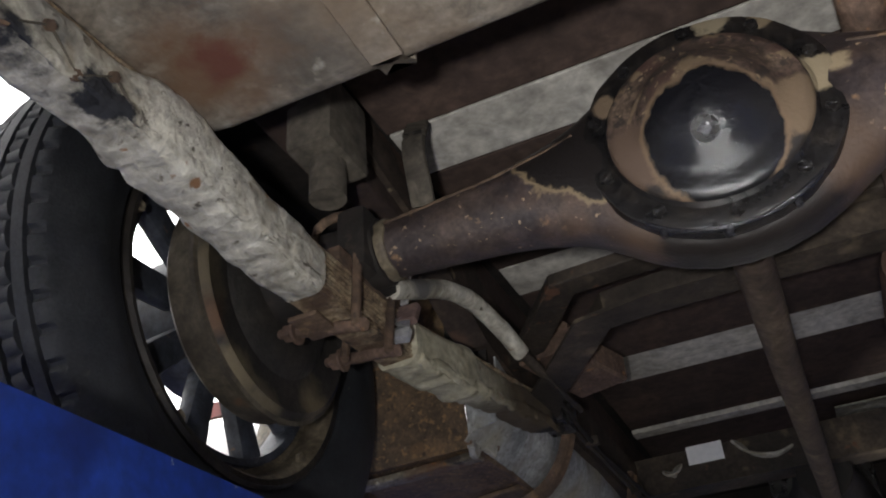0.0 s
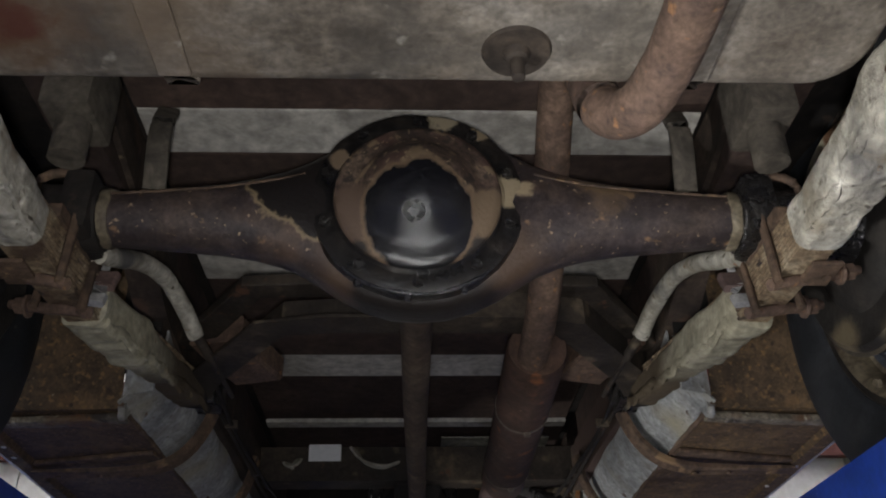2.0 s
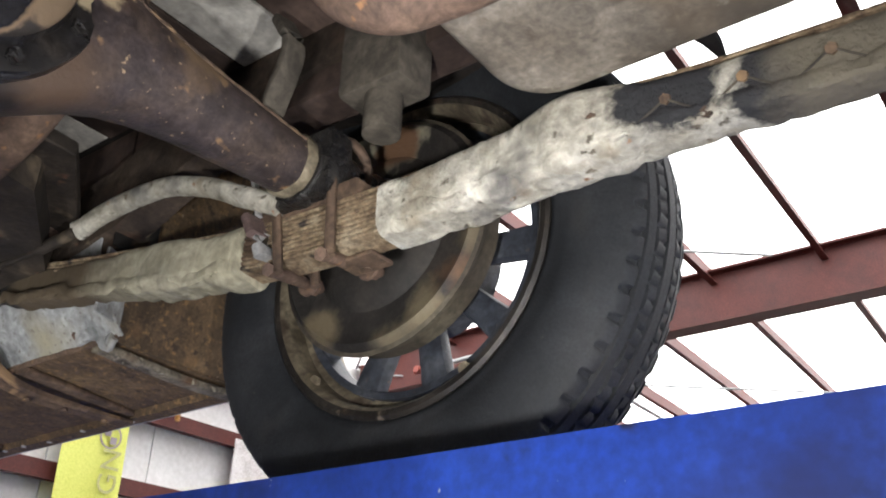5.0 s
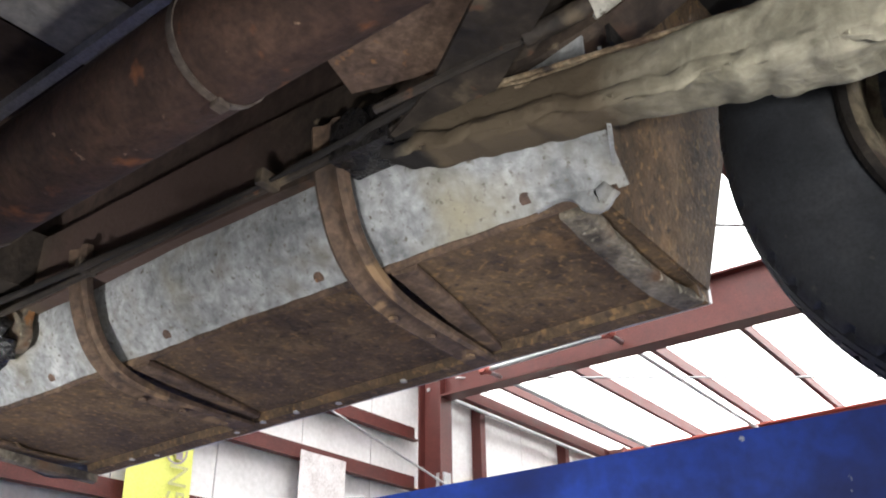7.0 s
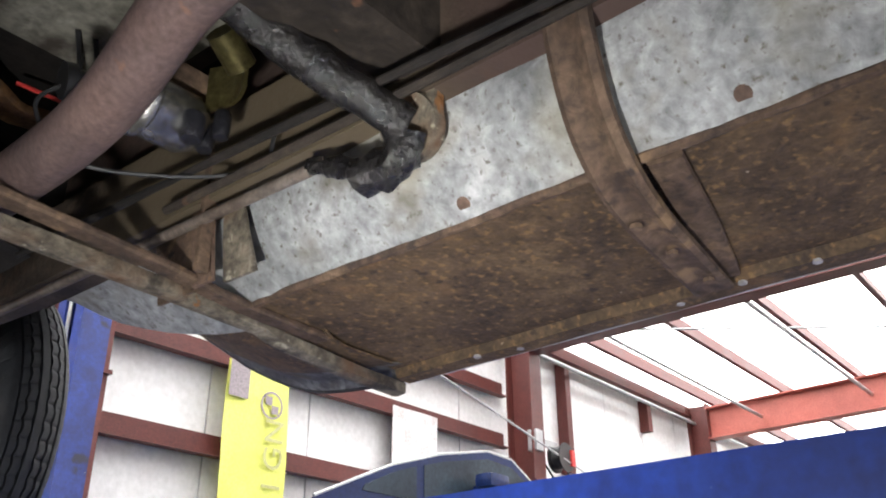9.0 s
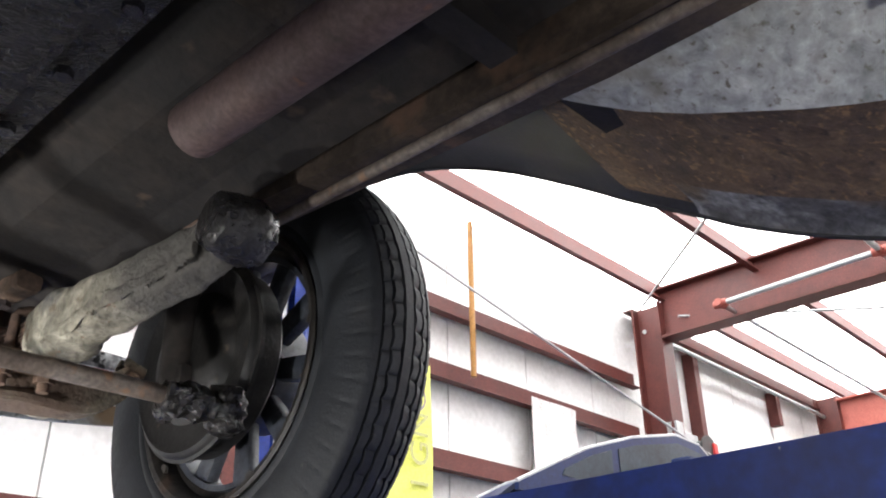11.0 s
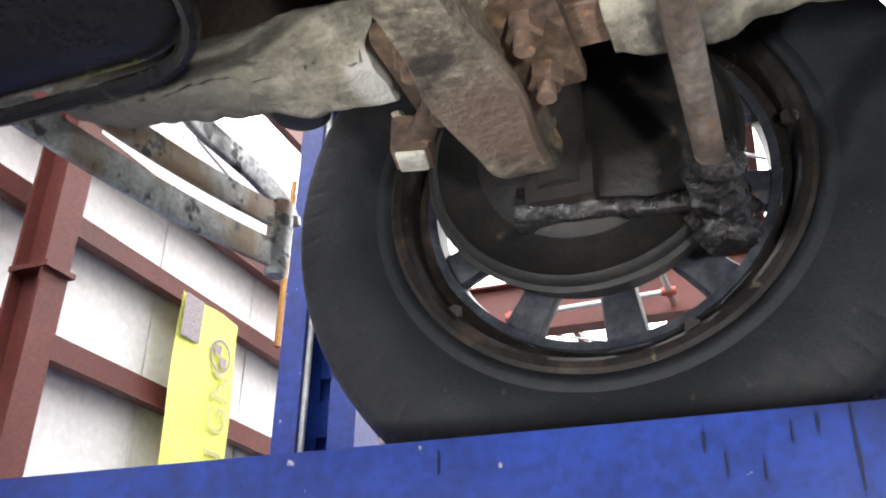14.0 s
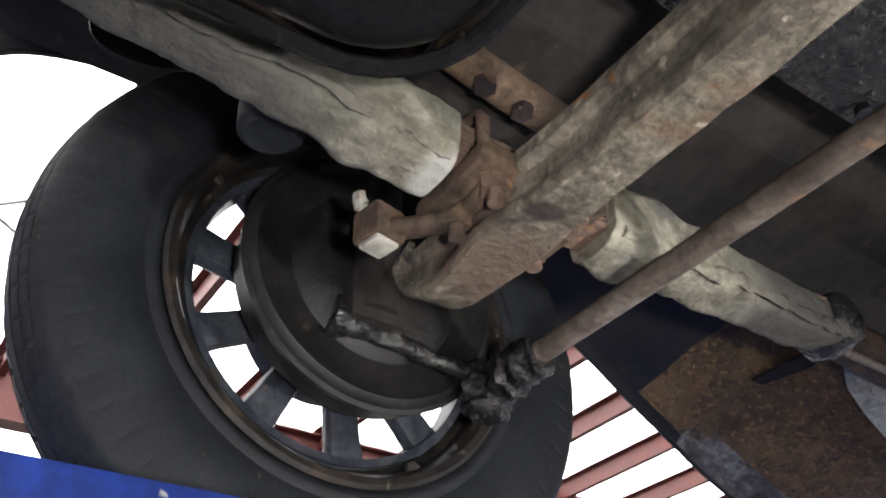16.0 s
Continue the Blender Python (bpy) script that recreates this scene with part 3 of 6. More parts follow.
floor = part("floor", (lambda b: (box(b, (-7, -9, -0.2), (16, 6.0, 0)), b)[1])(bmesh.new()), CONCRETE, smooth=False)
tagged(floor, "near-black concrete workshop floor that bounces little light", "floor", kind="structure")


def wall(name, a, b, label):
    bm = bmesh.new()
    box(bm, a, b)
    return tagged(part(name, bm, PANEL, smooth=False), label, "wall", kind="structure")


north = wall("wall_north", (-7, 5.96, 0), (16, 6.1, 5.3), "white sheet-metal workshop wall")
wall("wall_south", (-7, -9.15, 0), (16, -9.0, 5.3), "white sheet-metal workshop wall")
wall("wall_west", (-7.15, -9.0, 0), (-7.0, 6.0, 5.3), "white sheet-metal workshop wall")
wall("wall_east", (16.0, -9.0, 0), (16.15, 6.0, 5.3), "white sheet-metal workshop wall")
# the ceiling slab glows all over to light the hall
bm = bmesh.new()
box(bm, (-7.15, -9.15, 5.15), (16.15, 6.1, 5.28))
tagged(part("ceiling", bm, ROOF, smooth=False), "white roof sheeting between red purlins, given a glow to light the hall", "ceiling", kind="structure")

# wall panels with standing seams
for i in range(20):
    x = -5.9 + i * 0.94
    bm = bmesh.new()
    box(bm, (x + 0.006, 5.935, 0.02), (x + 0.934, 5.962, 5.0), 0.004)
    part("panel", bm, PANEL, north, smooth=False)


def ibeam(name, a, b, width, depth, material, label, cat, t=0.018):
    """A rolled steel I-section between two points."""
    bm = bmesh.new()
    d = (Vector(b) - Vector(a)).normalized()
    w, h = width / 2, depth / 2
    sec = [(-w, -h), (w, -h), (w, -h + t), (t / 2, -h + t), (t / 2, h - t), (w, h - t), (w, h), (-w, h), (-w, h - t), (-t / 2, h - t), (-t / 2, -h + t), (-w, -h + t)]
    sweep(bm, [a, b], sec)
    return tagged(part(name, bm, material, smooth=False), label, cat, kind="structure")


def girt(a, b, depth=0.16, lip=0.05):
    """A Z-shaped wall rail."""
    bm = bmesh.new()
    t = 0.012
    sec = [(0, -depth / 2), (lip, -depth / 2), (lip, -depth / 2 + t), (t, -depth / 2 + t), (t, depth / 2), (-lip, depth / 2), (-lip, depth / 2 - t), (0, depth / 2 - t)]
    sweep(bm, [a, b], [(p * 1.6, q) for p, q in sec])
    return tagged(part("girt", bm, RED, smooth=False), "red oxide steel wall rail", "wall rail", kind="structure")


for z in (1.35, 2.42, 3.09, 3.73, 4.24):
    girt((-6.9, 5.86, z), (6.9 if z > 3 else 15.9, 5.86, z), 0.15 if z > 3 else 0.14)
for x, wide, deep in ((-1.9, 0.16, 0.2), (2.45, 0.15, 0.19), (6.97, 0.20, 0.29), (11.2, 0.20, 0.29), (15.5, 0.20, 0.29)):
    bm = bmesh.new()
    a, b, y0, y1 = wide / 2, 0.008, 5.77 - deep, 5.77
    sec = [(-a, y0), (a, y0), (a, y0 + 0.016), (b, y0 + 0.016), (b, y1 - 0.016), (a, y1 - 0.016), (a, y1), (-a, y1), (-a, y1 - 0.016), (-b, y1 - 0.016), (-b, y0 + 0.016), (-a, y0 + 0.016)]
    lo = [bm.verts.new((x + p, q, 0)) for p, q in sec]
    hi = [bm.verts.new((x + p, q, 4.95)) for p, q in sec]
    for k in range(12):
        bm.faces.new((lo[k], lo[(k + 1) % 12], hi[(k + 1) % 12], hi[k]))
    bm.faces.new(lo)
    bm.faces.new(hi)
    # splice plate with its bolts half-way up
    box(bm, (x - a - 0.012, y0 - 0.03, 3.30), (x + a + 0.012, y1, 3.325))
    tagged(part("column", bm, RED, smooth=False), "red oxide steel wall column", "column", kind="structure")
    # far rafters: the sun on them is put into a lighter colour
    far = x > 10
    ibeam("rafter", (x, 5.5, 4.68 if far else 4.83), (x, -8.9, 4.86), 0.2, 0.42 if far else 0.50, SALMON if far else RED, "red steel roof rafter with sunlight put into its colour" if far else "red oxide steel roof rafter", "rafter")
for i in range(15):
    y = 5.5 - i * 0.95
    bm = bmesh.new()
    sweep(bm, [(-6.9, y, 5.06), (15.9, y, 5.06)], [(0.0, -0.09), (0.06, -0.09), (0.06, -0.08), (0.01, -0.08), (0.01, 0.09), (-0.06, 0.09), (-0.06, 0.08), (0.0, 0.08)])
    tagged(part("purlin", bm, RED, smooth=False), "red oxide steel roof purlin", "purlin", kind="structure")

girt((6.95, 5.82, 4.9), (15.9, 5.82, 4.9), 0.17, 0.06)
for x, z0, z1 in ((8.11, 3.6, 4.82), (10.07, 4.42, 4.82)):
    bm = bmesh.new()
    box(bm, (x - 0.05, 5.80, z0), (x + 0.05, 5.93, z1), 0.004)
    tagged(part("wall_stud", bm, RED, smooth=False), "short red steel stud on the wall", "wall stud", kind="structure")
# thin rods and pipes under the roof
for k, (a, b, r) in enumerate([((2.6, 5.4, 4.75), (6.4, 1.0, 4.85), 0.012), ((6.4, 5.4, 4.7), (2.6, 1.0, 4.85), 0.012), ((6.9, 5.3, 4.75), (10.5, 1.2, 4.85), 0.012),
                               ((-4.0, 3.42, 4.70), (12.0, 3.42, 4.70), 0.024), ((6.70, 3.42, 4.70), (6.70, 4.78, 4.66), 0.024), ((6.70, 4.78, 4.66), (12.0, 4.78, 4.66), 0.02), ((3.3, 5.66, 4.58), (10.0, 5.20, 2.85), 0.010), ((6.95, 5.70, 4.72), (15.5, 5.70, 4.72), 0.022)]):
    bm = bmesh.new()
    rod(bm, a, b, r, 10)
    tagged(part("brace_rod" if r < 0.02 else "conduit_pipe", bm, GALV), "thin galvanised rod braced across the bay" if r < 0.02 else "galvanised pipe hung under the roof", "pipe" if r > 0.02 else "rod", kind="structure")

# orange couplings where the pipes meet
for y, z in ((3.42, 4.70), (4.78, 4.66)):
    bm = bmesh.new()
    lathe(bm, [(-0.06, 0.024), (-0.06, 0.034), (-0.045, 0.038), (0.045, 0.038), (0.06, 0.034), (0.06, 0.024)], (6.70, y, z), "y", 20)
    rod(bm, (6.64, y, z), (6.76, y, z), 0.034, 16)
    tagged(part("pipe_coupling", bm, SALMON), "orange pipe coupling under the roof", "pipe coupling", kind="structure")

# yellow banner hung on the wall
banner = thing("wall_banner", "tall yellow-green vertical banner with grey print on the wall", "banner", (3.72, 5.74, 2.2))
bm = bmesh.new()
rows_ = [[(3.50 + 0.56 * k / 6, 5.74 + 0.012 * math.sin(k * 1.3 + j * 0.7), 3.69 - j * 0.15) for k in range(7)] for j in range(12)]
sheet(bm, rows_, 0.003)
part("cloth", bm, YELLOW, banner)
bm = bmesh.new()
sheet(bm, [[(3.505 + 0.17 * k / 4, 5.722, z) for k in range(5)] for z in (3.685, 3.56, 3.43)], 0.002)
part("corner_patch", bm, GREY_PRINT, banner, "grey corner patch", smooth=False)
bm = bmesh.new()
lathe(bm, [(0, 0.085), (0, 0.1), (-0.003, 0.1), (-0.003, 0.085), (0, 0.085)], (3.89, 5.722, 3.43), "y", 32)
box(bm, (3.83, 5.719, 3.43), (3.89, 5.7225, 3.49))
box(bm, (3.89, 5.719, 3.37), (3.95, 5.7225, 3.43))
part("emblem", bm, GREY_PRINT, banner, "round grey emblem", smooth=False)
for k, ch in enumerate("SIGN"):
    cu = bpy.data.curves.new("letter", "FONT")
    cu.body, cu.size, cu.extrude = ch, 0.24, 0.001
    tmp = bpy.data.objects.new("letter", cu)
    scene.collection.objects.link(tmp)
    dg = bpy.context.evaluated_depsgraph_get()
    me = bpy.data.meshes.new_from_object(tmp.evaluated_get(dg))
    bpy.data.objects.remove(tmp)
    me.materials.clear()
    me.materials.append(GREY_TEXT)
    ob = new("letter", me)
    ob.parent = banner
    ob.matrix_basis = Matrix.Translation((4.01, 5.718, 2.60 + k * 0.185 + (0.05 if ch == "I" else 0))) @ Matrix(((0, -1, 0, 0), (0, 0, -1, 0), (1, 0, 0, 0), (0, 0, 0, 1)))
    ob.matrix_parent_inverse = Matrix.Translation(-banner.location)
for c in banner.children:
    if c.type == "MESH" and not c.name.startswith("letter"):
        c.matrix_parent_inverse = Matrix.Translation(-banner.location)

# ochre pipe down the wall and a hose reel hung beside the column
bm = bmesh.new()
rod(bm, (4.52, 5.75, 3.72), (4.52, 5.75, 5.0), 0.022, 14)
tagged(part("wall_pipe", bm, OCHRE), "ochre brown pipe running up the wall", "pipe", kind="structure")
reel = thing("hose_reel", "small black hose reel with a red clip beside the column", "hose reel", (7.3, 5.45, 3.5))
bm = bmesh.new()
lathe(bm, [(-0.07, 0.0), (-0.07, 0.14), (-0.055, 0.14), (-0.05, 0.075), (0.05, 0.075), (0.055, 0.14), (0.07, 0.14), (0.07, 0.0)], (7.3, 5.45, 3.58), "y", 28)
part("drum", bm, BLACK_PLASTIC, reel)
bm = bmesh.new()
for k in range(7):
    lathe(bm, [(0.012 * math.cos(a), 0.09 + 0.012 * math.sin(a)) for a in [math.pi * q / 4 for q in range(9)]], (7.3, 5.45 - 0.042 + 0.014 * k, 3.58), "y", 28)
sweep(bm, smooth_path([(7.39, 5.45, 3.55), (7.40, 5.44, 3.40), (7.34, 5.45, 3.30), (7.22, 5.46, 3.33), (7.12, 5.52, 3.5)], 6), circle(0.011, 10))
part("hose", bm, BLACK_PLASTIC, reel, "coiled black hose")
bm = bmesh.new()
box(bm, (7.36, 5.36, 3.50), (7.43, 5.42, 3.66), 0.012)
part("clip", bm, ORANGE, reel, "bright red clip")
bm = bmesh.new()
box(bm, (7.0, 5.50, 3.68), (7.34, 5.54, 3.74), 0.004)
box(bm, (7.27, 5.50, 3.56), (7.33, 5.54, 3.70), 0.004)
box(bm, (6.90, 5.46, 3.60), (7.02, 5.56, 3.80), 0.004)
part("bracket", bm, GALV, reel, "galvanised mounting arm", smooth=False)
local(reel)

# grey sheet leaning on the wall rails beside the banner
bm = bmesh.new()
sheet(bm, [[(5.22 + 0.58 * k / 6, 5.772 + 0.006 * math.sin(k * 1.1 + j * 0.9), 3.73 - 0.2 * j) for k in range(7)] for j in range(8)], 0.004)
tagged(part("wall_sheet", bm, SHEETING), "dirty white plastic sheet hung on the wall rails", "sheet")

# ---- four-post lift ----
lift = thing("vehicle_lift", "blue four-post vehicle lift with two raised runways", "vehicle lift", (0, 0.9, 0))


def runway(s):
    bm = bmesh.new()
    x0, x1 = 0.452, 0.98
    sec = [(x0, 1.755), (x1, 1.755), (x1, 1.83), (x1 - 0.012, 1.83), (x1 - 0.012, 1.806), (x0 + 0.012, 1.806), (x0 + 0.012, 1.83), (x0, 1.83)]
    ys = [-2.3 + 0.25 * k for k in range(25)]
    rings = [[bm.verts.new((s * a, y, b)) for a, b in sec] for y in ys]
    for i in range(len(ys) - 1):
        for k in range(8):
            bm.faces.new((rings[i][k], rings[i][(k + 1) % 8], rings[i + 1][(k + 1) % 8], rings[i + 1][k]))
    bm.faces.new(rings[0])
    bm.faces.new(rings[-1])
    return part("runway", bm, BLUE, lift, "scuffed blue steel runway", smooth=False)


for s in (-1, 1):
    rw = runway(s)
    for k in range(7):
        bm = bmesh.new()
        y = -1.6 + k * 0.85
        box(bm, (s * 0.55 - 0.02, y, 1.735), (s * 0.88 + 0.02, y + 0.05, 1.7545))
        part("stiffener", bm, BLUE, rw, smooth=False)


for y, z, w, h in ((0.945, 1.807, 0.0012, 0.022), (0.832, 1.797, 0.0015, 0.05), (0.838, 1.78, 0.001, 0.03), (2.945, 1.812, 0.0008, 0.018), (2.75, 1.812, 0.001, 0.016), (2.737, 1.797, 0.0009, 0.02), (2.713, 1.79, 0.001, 0.018), (2.693, 1.813, 0.0008, 0.016), (2.676, 1.818, 0.001, 0.014),
                   (2.655, 1.798, 0.0012, 0.055), (2.63, 1.805, 0.001, 0.04), (2.542, 1.815, 0.0016, 0.012), (2.50, 1.80, 0.0012, 0.03), (2.411, 1.815, 0.0015, 0.006), (2.2, 1.80, 0.001, 0.03)):
    bm = bmesh.new()
    ring = []
    for k in range(14):
        a = 2 * math.pi * k / 14
        r = 1 + 0.8 * noise.noise(Vector((math.cos(a) * 2.5, math.sin(a) * 2.5, y * 40)))
        ring.append(bm.verts.new((0.4508, y + w * r * math.cos(a), z + h * r * 0.5 * math.sin(a))))
    f = bm.faces.new(ring)
    bm.normal_update()
    bmesh.ops.solidify(bm, geom=[f], thickness=0.001)
    part("oil_mark", bm, OIL_MARK, lift, "black oil mark on the runway")


def post(x, y, sx):
    """A tall channel post, open towards the car, with a slotted ladder and a cable inside."""
    w, d, t = 0.085, 0.05, 0.007
    z0, z1 = 0.0, 3.75

    def bar(bm, a, b, lo, hi, bevel=0.0):
        box(bm, (x + sx * a[1], y + a[0], lo), (x + sx * b[1], y + b[0], hi), bevel)
    bm = bmesh.new()
    e = -d + t
    sec = [(-w, -d), (-w + 0.055, -d), (-w + 0.055, e), (-w + t, e), (-w + t, d - t), (w - t, d - t), (w - t, e), (w - 0.05, e), (w - 0.05, -d), (w, -d), (w, d), (-w, d)]
    lo = [bm.verts.new((x + sx * q, y + p, z0)) for p, q in sec]
    hi = [bm.verts.new((x + sx * q, y + p, z1)) for p, q in sec]
    for k in range(12):
        bm.faces.new((lo[k], lo[(k + 1) % 12], hi[(k + 1) % 12], hi[k]))
    bm.faces.new(lo)
    bm.faces.new(hi)
    p = part("post", bm, BLUE, lift, smooth=False)
    bm = bmesh.new()
    for k in range(30):
        z = 0.25 + k * 0.115
        bar(bm, (-0.035, 0.024), (0.035, 0.032), z, z + 0.07)
    bar(bm, (-0.055, 0.024), (-0.035, 0.032), z0, z1 - 0.05)
    bar(bm, (0.035, 0.024), (0.055, 0.032), z0, z1 - 0.05)
    part("ladder", bm, BLUE, p, "slotted locking ladder", smooth=False)
    bm = bmesh.new()
    pts = [(x - sx * 0.036, y + 0.03, z0 + (z1 - 0.1 - z0) * k / 40) for k in range(41)]
    sweep(bm, pts, circle(0.0065, 8), jitter=0.001, freq=90)
    part("cable", bm, GALV, p, "twisted steel cable")
    bm = bmesh.new()
    box(bm, (x - 0.2, y - 0.18, 0), (x + 0.2, y + 0.18, 0.02), 0.004)
    part("base_plate", bm, BLUE, p, smooth=False)


for x, y in ((1.245, 3.49), (-1.245, 3.49), (1.245, -2.2), (-1.245, -2.2)):
    post(x, y, 1 if x > 0 else -1)
for y in (3.49, -2.2):
    bm = bmesh.new()
    box(bm, (-1.19, y - 0.07, 1.44), (1.19, y + 0.07, 1.62), 0.006)
    part("crossbeam", bm, BLUE, lift, smooth=False)
    for s in (-1, 1):
        bm = bmesh.new()
        box(bm, (s * 0.72 - 0.24, y - 0.06, 1.62), (s * 0.72 + 0.24, y + 0.06, 1.7545))
        part("runway_bracket", bm, BLUE, lift, smooth=False)
local(lift)

# ---- car ----
car = thing("vintage_car", "old rusty vintage car raised on the lift, seen from below", "car", (0, 1.4, HUB_Z - TYRE_R))


def wheel(x, y, s, rim_mat, phase, label, front=None):
    """Steel artillery wheel with ten flat spokes, and its tyre. s: +1 where the outer side faces +x."""
    c = (x, y, HUB_Z)
    bm = bmesh.new()
    # rim: inner flange, bead seat, well, outer flange
    prof = [(-0.064, 0.235), (-0.068, 0.230), (-0.066, 0.222), (-0.058, 0.216), (-0.046, 0.213), (-0.03, 0.211), (-0.022, 0.197), (0.022, 0.197), (0.03, 0.211), (0.046, 0.213),
            (0.058, 0.216), (0.066, 0.222), (0.068, 0.230), (0.064, 0.235), (0.058, 0.233), (0.054, 0.222), (-0.054, 0.222), (-0.058, 0.233), (-0.064, 0.235)]
    lathe(bm, prof, c, "x", 72, sgn=s)
    rim = part("wheel", bm, [rim_mat, RIM_DARK], car, label)
    for p in rim.data.polygons:
        if math.hypot(p.center.y - y, p.center.z - HUB_Z) > 0.2195:
            p.material_index = 1
    # tyre: smooth sidewalls, buttress slots, ribs between zigzag grooves
    bm = bmesh.new()
    T = TYRE_R
    half_p = [(0.050, 0.226), (0.060, 0.236), (0.0655, 0.241), (0.0665, 0.246), (0.0690, 0.253), (0.0735, 0.262), (0.0775, 0.275), (0.0790, 0.290), (0.0782, 0.304), (0.0755, 0.318), (0.0725, 0.328),
              (0.0695, 0.337), (0.0665, 0.3435), (0.0625, 0.3485), (0.057, 0.3515), (0.0515, 0.3535), (0.0505, 0.3475), (0.0475, 0.3475), (0.0465, 0.3545), (0.0345, 0.3580), (0.0335, 0.3515), (0.0300, 0.3515),
              (0.0290, 0.3590), (0.0140, 0.3612), (0.0130, 0.3545), (0.0095, 0.3545), (0.0085, T)]
    if front:
        half_p = [(p * (0.92 if q > 0.25 else 1), 0.25 + (q - 0.25) * 1.0777 if q > 0.25 else q) for p, q in half_p]
    prof = [(-p, q) for p, q in half_p] + half_p[::-1]
    N = 512

    def tread(a, i, along):
        k = round(a / (2 * math.pi) * N)
        side, r = abs(along), prof[i][1]
        if side > 0.0505 and r > 0.3435 and not front:
            return -0.0055 if k % 8 < 2 else 0.0
        if side > 0.05 and 0.31 < r < 0.366 and front:
            return (-0.0018 if k % 8 == 0 else 0.0) * (0.5 if r < 0.315 else 1)
        if 0.0135 < side < 0.0295 and r > 0.355:
            return -0.0045 if (k + (0 if side < 0.02 else 4)) % 8 == 0 else 0.0
        if 0.034 < side < 0.047 and r > 0.353 and front:
            return -0.004 if (k + 3) % 8 == 0 else 0.0
        return 0.0

    def zigzag(a, i, along):
        k = round(a / (2 * math.pi) * N) % 8
        side, r = abs(along), prof[i][1]
        wave = (abs(k - 4) - 2) * 0.0009
        if 0.0085 < side < 0.0345:
            return wave
        if 0.31 < r < 0.345 and side > 0.062 and front:
            return (-0.001 if k == 0 else 0.0) * (1 if along > 0 else -1)
        return 0.0
    lathe(bm, prof, c, "x", N, tread, s, zigzag)
    ty = part("tyre", bm, RUBBER if front else RUBBER_LIT, rim, "black tyre with worn ribbed tread")
    # felloe band and spokes
    bm = bmesh.new()
    lathe(bm, [(-0.034, 0.199), (0.006, 0.199), (0.008, 0.190), (-0.006, 0.186), (-0.032, 0.189), (-0.034, 0.199)], c, "x", 72, sgn=s)
    lathe(bm, [(-0.02, 0.06), (-0.02, 0.098), (0.04, 0.098), (0.075, 0.06), (0.085, 0.0), (-0.02, 0.0)], c, "x", 40, sgn=s)
    part("hub", bm, SPOKE, rim, "dark hub and felloe ring")
    for k in range(10):
        bm = bmesh.new()
        a = phase + 2 * math.pi * k / 10
        sec = dense(rrect(0.042, 0.026, 0.35, 2), 1)
        d = Vector((0, math.cos(a), math.sin(a)))
        tn = Vector((0, -math.sin(a), math.cos(a)))
        rings = []
        for r, f, off in ((0.085, 0.85, -0.012), (0.12, 0.95, -0.013), (0.16, 1.02, -0.014), (0.185, 1.12, -0.014), (0.2, 1.25, -0.014)):
            rings.append([bm.verts.new(Vector(c) + d * r + tn * p * f + Vector((s * (off + q), 0, 0))) for p, q in sec])
        m = len(sec)
        for i in range(4):
            for j in range(m):
                bm.faces.new((rings[i][j], rings[i][(j + 1) % m], rings[i + 1][(j + 1) % m], rings[i + 1][j]))
        part("spoke", bm, SPOKE, rim)
    for k in range(5):
        bm = bmesh.new()
        a = phase + radians(18) + 2 * math.pi * k / 5
        p = Vector(c) + Vector((-s * 0.052, math.cos(a) * 0.214, math.sin(a) * 0.214))
        hexhead(bm, p, (-s, 0, 0), 0.009, 0.006)
        part("rim_bolt", bm, rim_mat, rim)
    if front:
        rim.matrix_basis = front
    return rim


def drum(x, y, s, plate_mat, front=None):
    """Brake drum with its backing plate; x is the backing plate's inner face, s points outboard."""
    c = (x, y, HUB_Z)
    bm = bmesh.new()
    lathe(bm, [(0.006, 0.162), (0.008, 0.168), (0.016, 0.166), (0.02, 0.158), (0.055, 0.155), (0.064, 0.146), (0.068, 0.08)], c, "x", 64, sgn=s)
    d = part("brake_drum", bm, BACKING if front else DRUM, car, "dark brake drum" if front else "rusty brown brake drum")
    bm = bmesh.new()
    lathe(bm, [(0.008, 0.163), (0.002, 0.161), (-0.003, 0.154), (0.002, 0.146), (0.004, 0.11), (-0.009, 0.095), (-0.013, 0.06), (-0.013, 0.0)], c, "x", 64, sgn=s)
    part("backing_plate", bm, plate_mat, d, "dirty dark backing plate")
    if front:
        d.matrix_basis = front


for s in (1, -1):
    # the front wheels are scaled down and turned slightly to fit the camera's view
    small = Matrix.Translation((s * 0.676, 2.849, 2.15)) @ Matrix.Rotation(radians(1.1), 4, "Z") @ Matrix.Scale(0.955, 4) @ Matrix.Translation((-s * TRACK, -YF, -HUB_Z))
    wheel(s * TRACK, 0.02, s, RIM_CREAM, radians(6), "black-spoked steel wheel with worn cream rim")
    wheel(s * TRACK, YF, s, RIM_DARK, radians(11), "black-spoked steel wheel with worn black rim", small)
    drum(s * 0.575, 0.012, s, BACKING_PALE)
    drum(s * 0.575, YF, s, BACKING, small)

# rear axle: one pressed housing that swells from two tubes into a round banjo
CX, CZ = -0.007, 2.184
